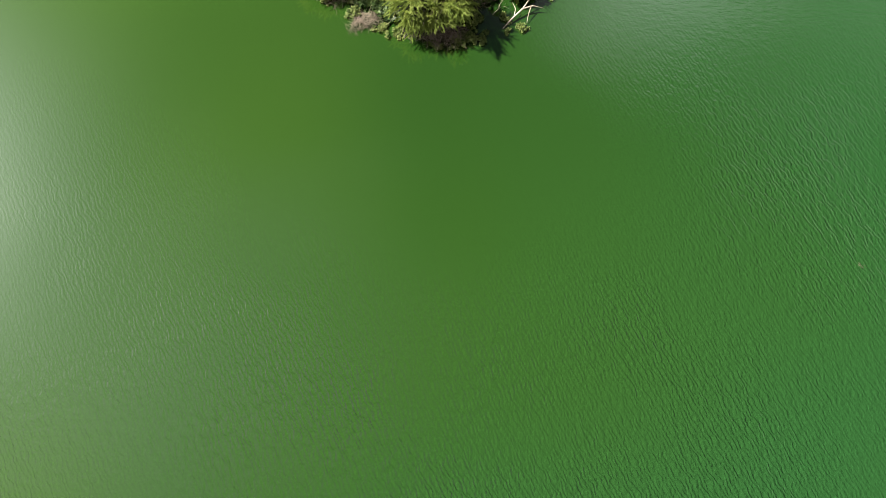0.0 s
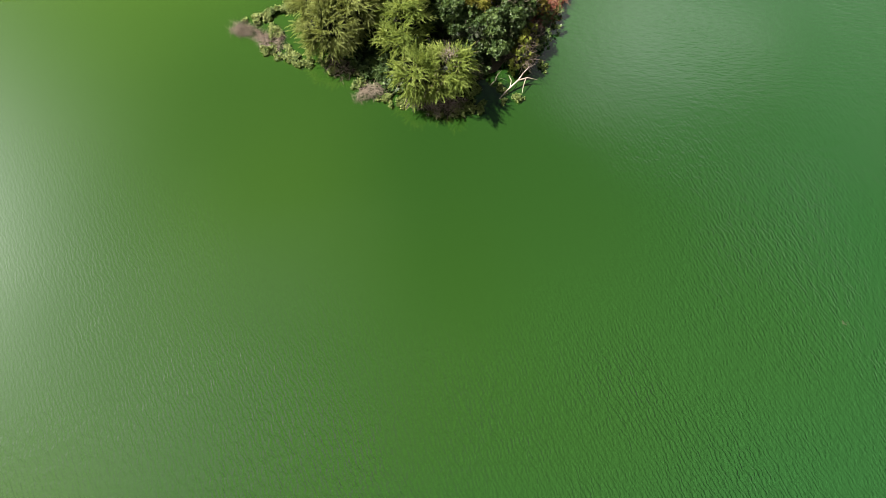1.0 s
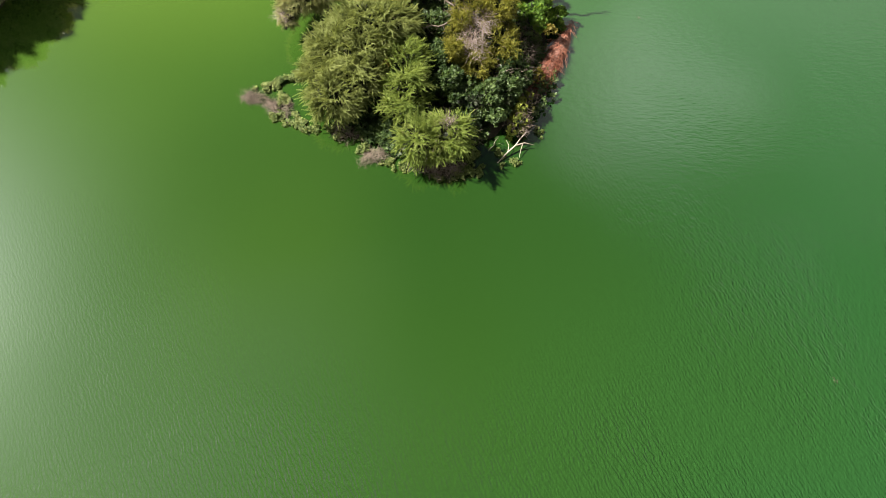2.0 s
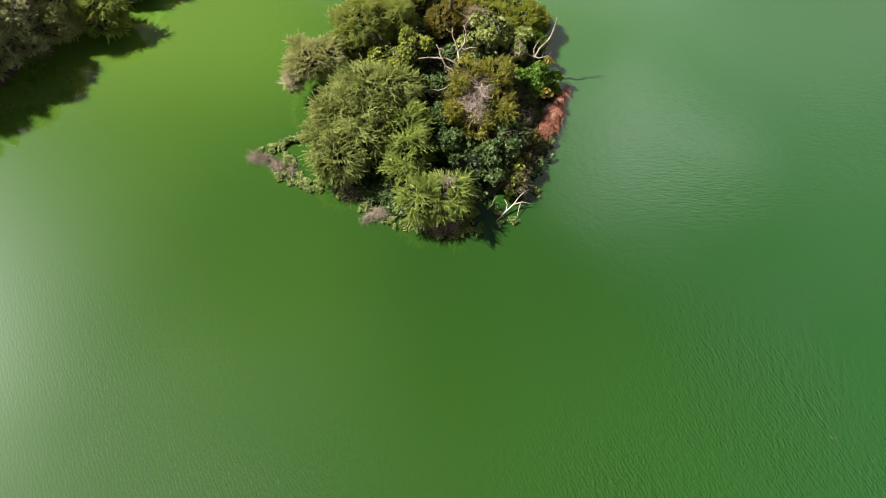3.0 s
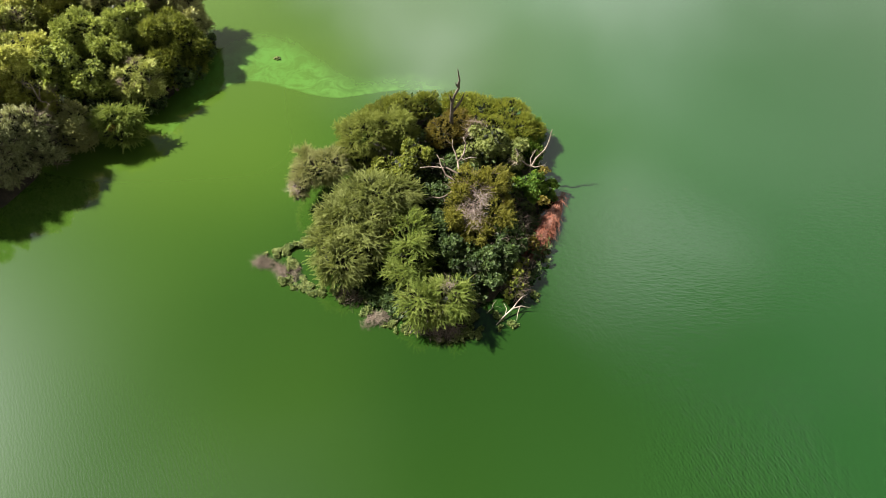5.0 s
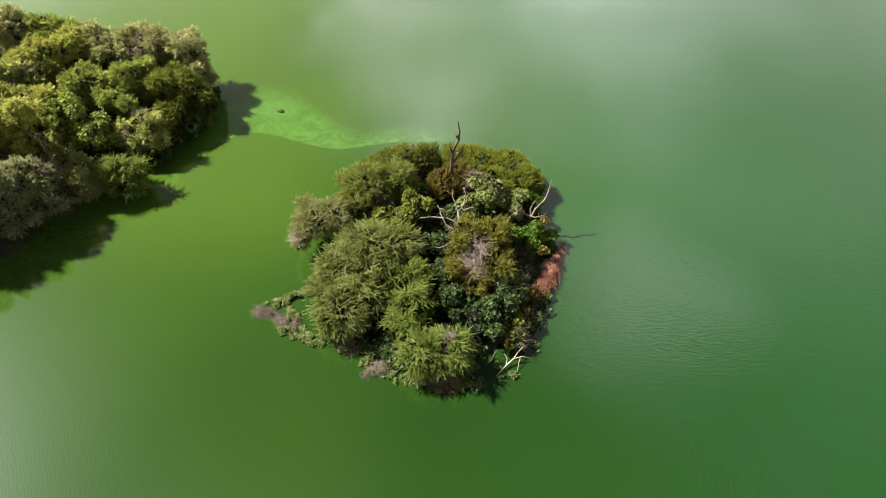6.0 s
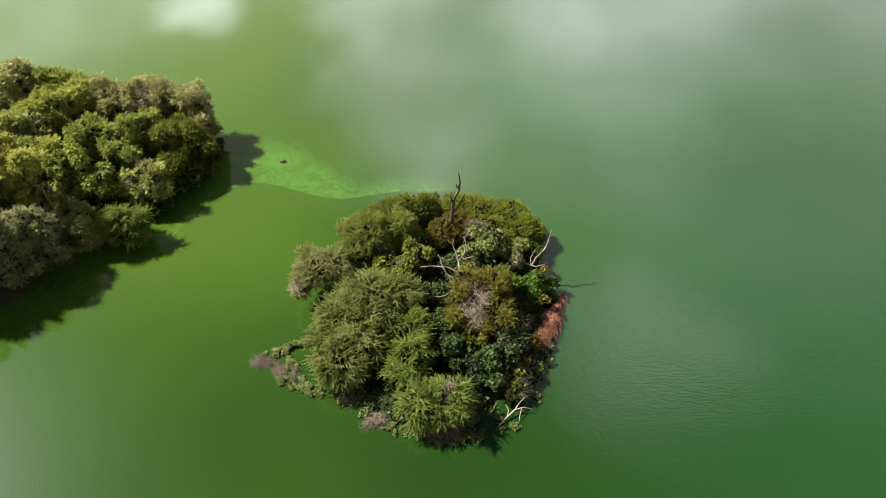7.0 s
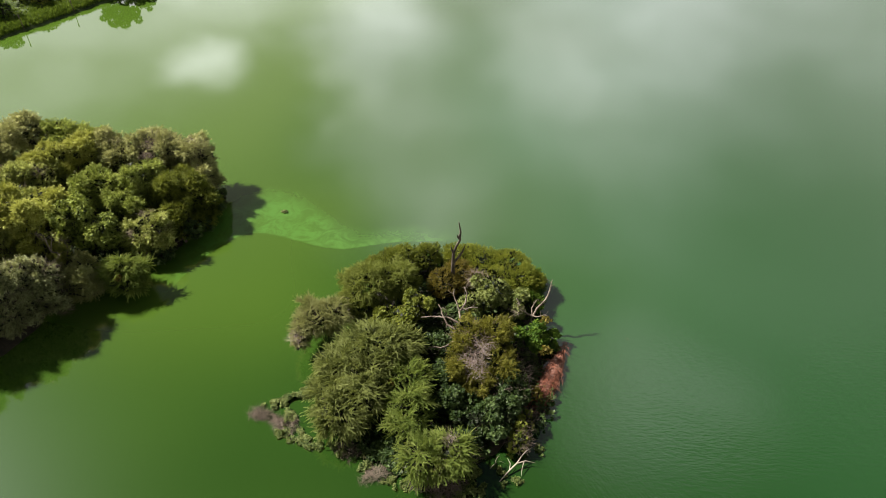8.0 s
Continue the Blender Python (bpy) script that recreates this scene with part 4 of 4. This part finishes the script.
# the darker OLIVE puts this flank's shade into the leaf colour
far_tree("tree", "leafy olive-green tree above the shaded shore", (-29.4, 61.2), [(-29.6, 61.6, 3.9, 2.2, 2.1, 2.0), (-27.0, 61.2, 3.2, 1.9, 2.0, 1.9), (-28.6, 58.8, 2.4, 2.0, 1.8, 1.7)], "fine", OLIVE, 69, 0.75, 0)
far_tree("tree", "olive tree with a pale nest on its crown", (-30.4, 55.6), [(-30.3, 56.0, 3.2, 1.9, 1.7, 1.5), (-31.7, 55.2, 2.8, 1.4, 1.4, 1.4)], "fine", SUNNY_OLIVE, 70, 0.65, 6)
far_tree("tree", "fresh green broad-leaved tree", (-38.4, 55.4), [(-38.2, 55.6, 5.1, 1.8, 1.7, 1.6), (-36.4, 55.6, 4.4, 1.7, 1.6, 1.5), (-34.6, 55.2, 3.8, 1.8, 1.7, 1.5)], "broad", SUNNY_GREEN, 71, 0.75, 0)
far_tree("tree", "yellow-green spreading tree in full sun", (-41.6, 54.6), [(-39.6, 52.2, 7.7, 2.1, 1.8, 1.8), (-42.5, 52.6, 8.0, 2.3, 2.0, 1.8), (-40.9, 57.6, 5.4, 1.8, 1.8, 1.6)], "fine", SUNNY_YELLOW, 72, 0.7, 0)
far_tree("tree", "olive tree with dead inner branches", (-43.4, 61.0), [(-43.2, 61.2, 5.8, 2.5, 1.9, 1.7), (-46.2, 60.4, 5.8, 2.4, 2.2, 1.8), (-43.6, 58.2, 5.2, 2.2, 1.8, 1.6)], "fine", SUNNY_OLIVE, 73, 0.6, 8)
far_tree("thorn_tree", "feathery yellow-green thorn tree leaning over the shore", (-31.4, 50.8), [(-31.4, 50.6, 2.4, 2.1, 1.6, 1.3), (-30.2, 50.4, 2.2, 1.3, 1.3, 1.1), (-31.0, 49.4, 1.6, 1.6, 1.1, 1.1)], "feather", FEATHER_BRIGHT, 74, 0.9, 0)
far_tree("thorn_tree", "grey-green thorn bush on the shore", (-35.8, 50.0), [(-35.0, 50.2, 2.7, 1.8, 1.5, 1.3), (-36.9, 49.6, 2.5, 1.5, 1.4, 1.2), (-35.0, 48.6, 1.6, 1.5, 1.1, 1.2)], "fine", FEATHER_GREY, 75, 0.7, 8)
far_tree("shrub", "dull green shrub on the shaded shore", (-38.8, 47.8), [(-37.2, 47.4, 4.6, 1.7, 1.5, 1.8), (-38.6, 46.3, 5.2, 1.6, 1.5, 1.8), (-37.8, 47.2, 2.2, 1.6, 1.3, 1.8)], "fine", DULL, 76, 0.6, 22)
far_tree("shrub", "dull olive shrub on the shaded shore", (-42.0, 46.0), [(-40.2, 45.2, 5.4, 1.8, 1.6, 1.9), (-42.6, 45.0, 6.0, 2.0, 1.8, 2.0), (-40.6, 45.2, 2.8, 1.9, 1.6, 2.4)], "fine", DULL, 77, 0.6, 22)
far_tree("tree", "tall olive tree over the shaded shore", (-42.8, 50.8), [(-42.2, 51.0, 4.6, 2.0, 1.8, 1.8), (-46.0, 50.8, 6.8, 2.4, 2.2, 2.2), (-39.8, 52.6, 3.6, 1.6, 1.5, 1.5)], "fine", SUNNY_OLIVE, 78, 0.65, 5)
far_tree("tree", "tall dark tree over the shaded shore", (-48.0, 47.6), [(-47.4, 48.0, 8.2, 2.6, 2.5, 2.6), (-50.4, 50.2, 8.0, 2.6, 2.4, 2.6)], "fine", SUNNY_GREEN, 79, 0.55, 0)
far_tree("tree", "tall dark tree leaning over the water", (-45.4, 44.0), [(-44.2, 43.8, 6.4, 2.2, 2.3, 2.4), (-46.2, 42.6, 6.4, 2.5, 2.4, 2.4)], "fine", SUNNY_GREEN, 81, 0.55, 0)
far_tree("shrub", "dark undergrowth shrub behind the shore bushes", (-37.6, 53.2), [(-37.6, 53.4, 1.6, 2.2, 1.6, 1.3), (-34.2, 53.2, 1.4, 1.9, 1.4, 1.2), (-40.8, 54.4, 1.5, 1.8, 1.8, 1.2)], "small", DARK, 82, 0.7, 0)
far_tree("shrub", "dark undergrowth shrub on the shaded flank", (-27.6, 57.4), [(-27.2, 58.0, 1.2, 1.9, 1.7, 1.2), (-29.0, 54.6, 1.0, 1.4, 1.4, 1.0), (-25.6, 62.2, 1.4, 1.4, 2.0, 1.4)], "small", DARK, 83, 0.7, 0)
far_tree("tree", "tall olive tree on the outer part of the island", (-51.0, 57.0), [(-49.8, 57.0, 6.0, 2.8, 2.6, 2.0), (-52.6, 61.8, 6.2, 3.0, 2.8, 2.2)], "fine", SUNNY_OLIVE, 80, 0.5, 0)
bare_tree("dead_tree", "bare grey branches in a gap of the canopy", "dead tree", (-37.6, 50.6, 0.0),
          [((0, 0, 0.4), (0.02, 0, 1), 4.6, 0.13, 0), ((0, 0, 4.7), (-0.9, 0.1, 0.5), 2.8, 0.09, 2), ((0, 0, 4.7), (0.8, -0.4, 0.4), 2.4, 0.08, 2), ((0, 0, 4.6), (-0.2, 0.3, 1.0), 2.2, 0.08, 2)], DEAD, 12)
for c, size, count, seed in (((-32.0, 65.6, 6.9), (1.0, 0.9, 0.5, 0), 200, 91), ((-32.4, 64.6, 6.0), (0.8, 0.7, 0.5, 0), 160, 92), ((-30.3, 56.2, 4.7), (0.7, 0.5, 0.4, 0), 90, 93), ((-31.5, 54.2, 3.8), (0.35, 0.5, 0.5, 0), 60, 94), ((-37.4, 52.6, 4.2), (0.6, 0.6, 0.5, 0), 120, 95), ((-27.4, 66.6, 6.3), (1.4, 0.9, 0.4, 0), 160, 96), ((-42.6, 60.2, 7.1), (1.4, 0.7, 0.4, 0), 160, 97)):
    heap("nest", "pale grey nest of thin sticks", "nest", c, size, int(count * 0.7), STICKS, TWIG, seed, (0.3, 0.7), 0.6, "stuff")
brushwood((-40.2, 45.4, 0.0), (1.6, 0.7, 0.6, -20), 240, 98)
brushwood((-36.8, 47.2, 0.0), (1.3, 0.6, 0.5, 10), 160, 99)
heap("undergrowth", "dark low undergrowth covering the larger island", "undergrowth", (-42.0, 57.5, 0.4), (13.0, 6.4, 1.0, 14), 2800, ROSETTES, DARK, 16, (0.5, 1.0), -1.0, "stuff")

heap("withered_leaves", "withered russet leaves in the thorn tree", "leaves", (-31.2, 49.0, 2.6), (0.4, 0.3, 0.4, 0), 34, ROSETTES, RUSSET, 57, (0.25, 0.4), 0.8, "stuff")

# ---- the far bank ----
rng = np.random.default_rng(40)
k = 9000
d, inland = rng.uniform(-22, 26, k), rng.uniform(0.2, 1, k) ** 2.2 * 14
at = np.array([bank_point(a, b, 0.02 + 0.65 * min(b / 1.6, 1.0)) for a, b in zip(d, inland)])
soup = Soup()
pick = rng.integers(0, len(TUFTS), k)
for i, temp in enumerate(TUFTS):
    w = pick == i
    soup.scatter(temp, at[w], np.array([0, 0, 1.0]) + rng.normal(0, 0.25, (int(w.sum()), 3)), rng.uniform(0.5, 1.1, int(w.sum())), rng)
tagged(part("bank_grass", soup.mesh("bank_grass"), GRASS), "rank green grass along the far bank", "grass", "", "stuff")
SHORE = "trees and shrubs of the far bank"
for name, label, d, inland, size, style, mat, seed, thin in (
    ("shrub", "yellow-green shrub on the far bank", -9.0, 6.0, 2.4, "small", YELLOW, 101, 0.4),
    ("shrub", "dark green shrub on the far bank", -3.0, 7.0, 2.6, "small", GREEN, 102, 0.4),
    ("shrub", "olive shrub on the far bank", 4.0, 7.5, 2.4, "small", OLIVE, 103, 0.4),
    ("tree", "leafy green tree standing at the edge of the far bank", 15.5, 1.6, 2.7, "small", GREEN, 104, 0.9),
    ("tree", "leafy green tree leaning from the far bank", 21.0, 3.4, 2.3, "small", GREEN, 105, 0.9)):
    x, y, z = bank_point(d, inland)
    h = 1.1 * size if name == "tree" else size * 0.8
    tree(name, label, name, (x, y), [(x, y, h + 0.8, size, size, size * 0.8), (x + size * 0.8, y - 0.3 * size, h, size * 0.7, size * 0.7, size * 0.6), (x - 0.8 * size, y + 0.3, h + 0.2, size * 0.7, size * 0.8, size * 0.6)], style, mat, seed, thin, SHORE, 0.16)
for d, h in ((-2.0, 2.6), (6.6, 2.2)):
    x, y, z = bank_point(d, 0.1)
    soup = Soup()
    soup.tube([(x, y, -0.3), (x + 0.03, y, h * 0.5), (x, y, h)], [0.06, 0.055, 0.05], 7)
    soup.tube([(x, y, h - 0.35), (x, y, h + 0.05)], [0.1, 0.1], 7)
    ob = part("post", soup.mesh("post"), SNAG, smooth=True)
    tagged(ob, "thin dark wooden post at the water's edge", "post")
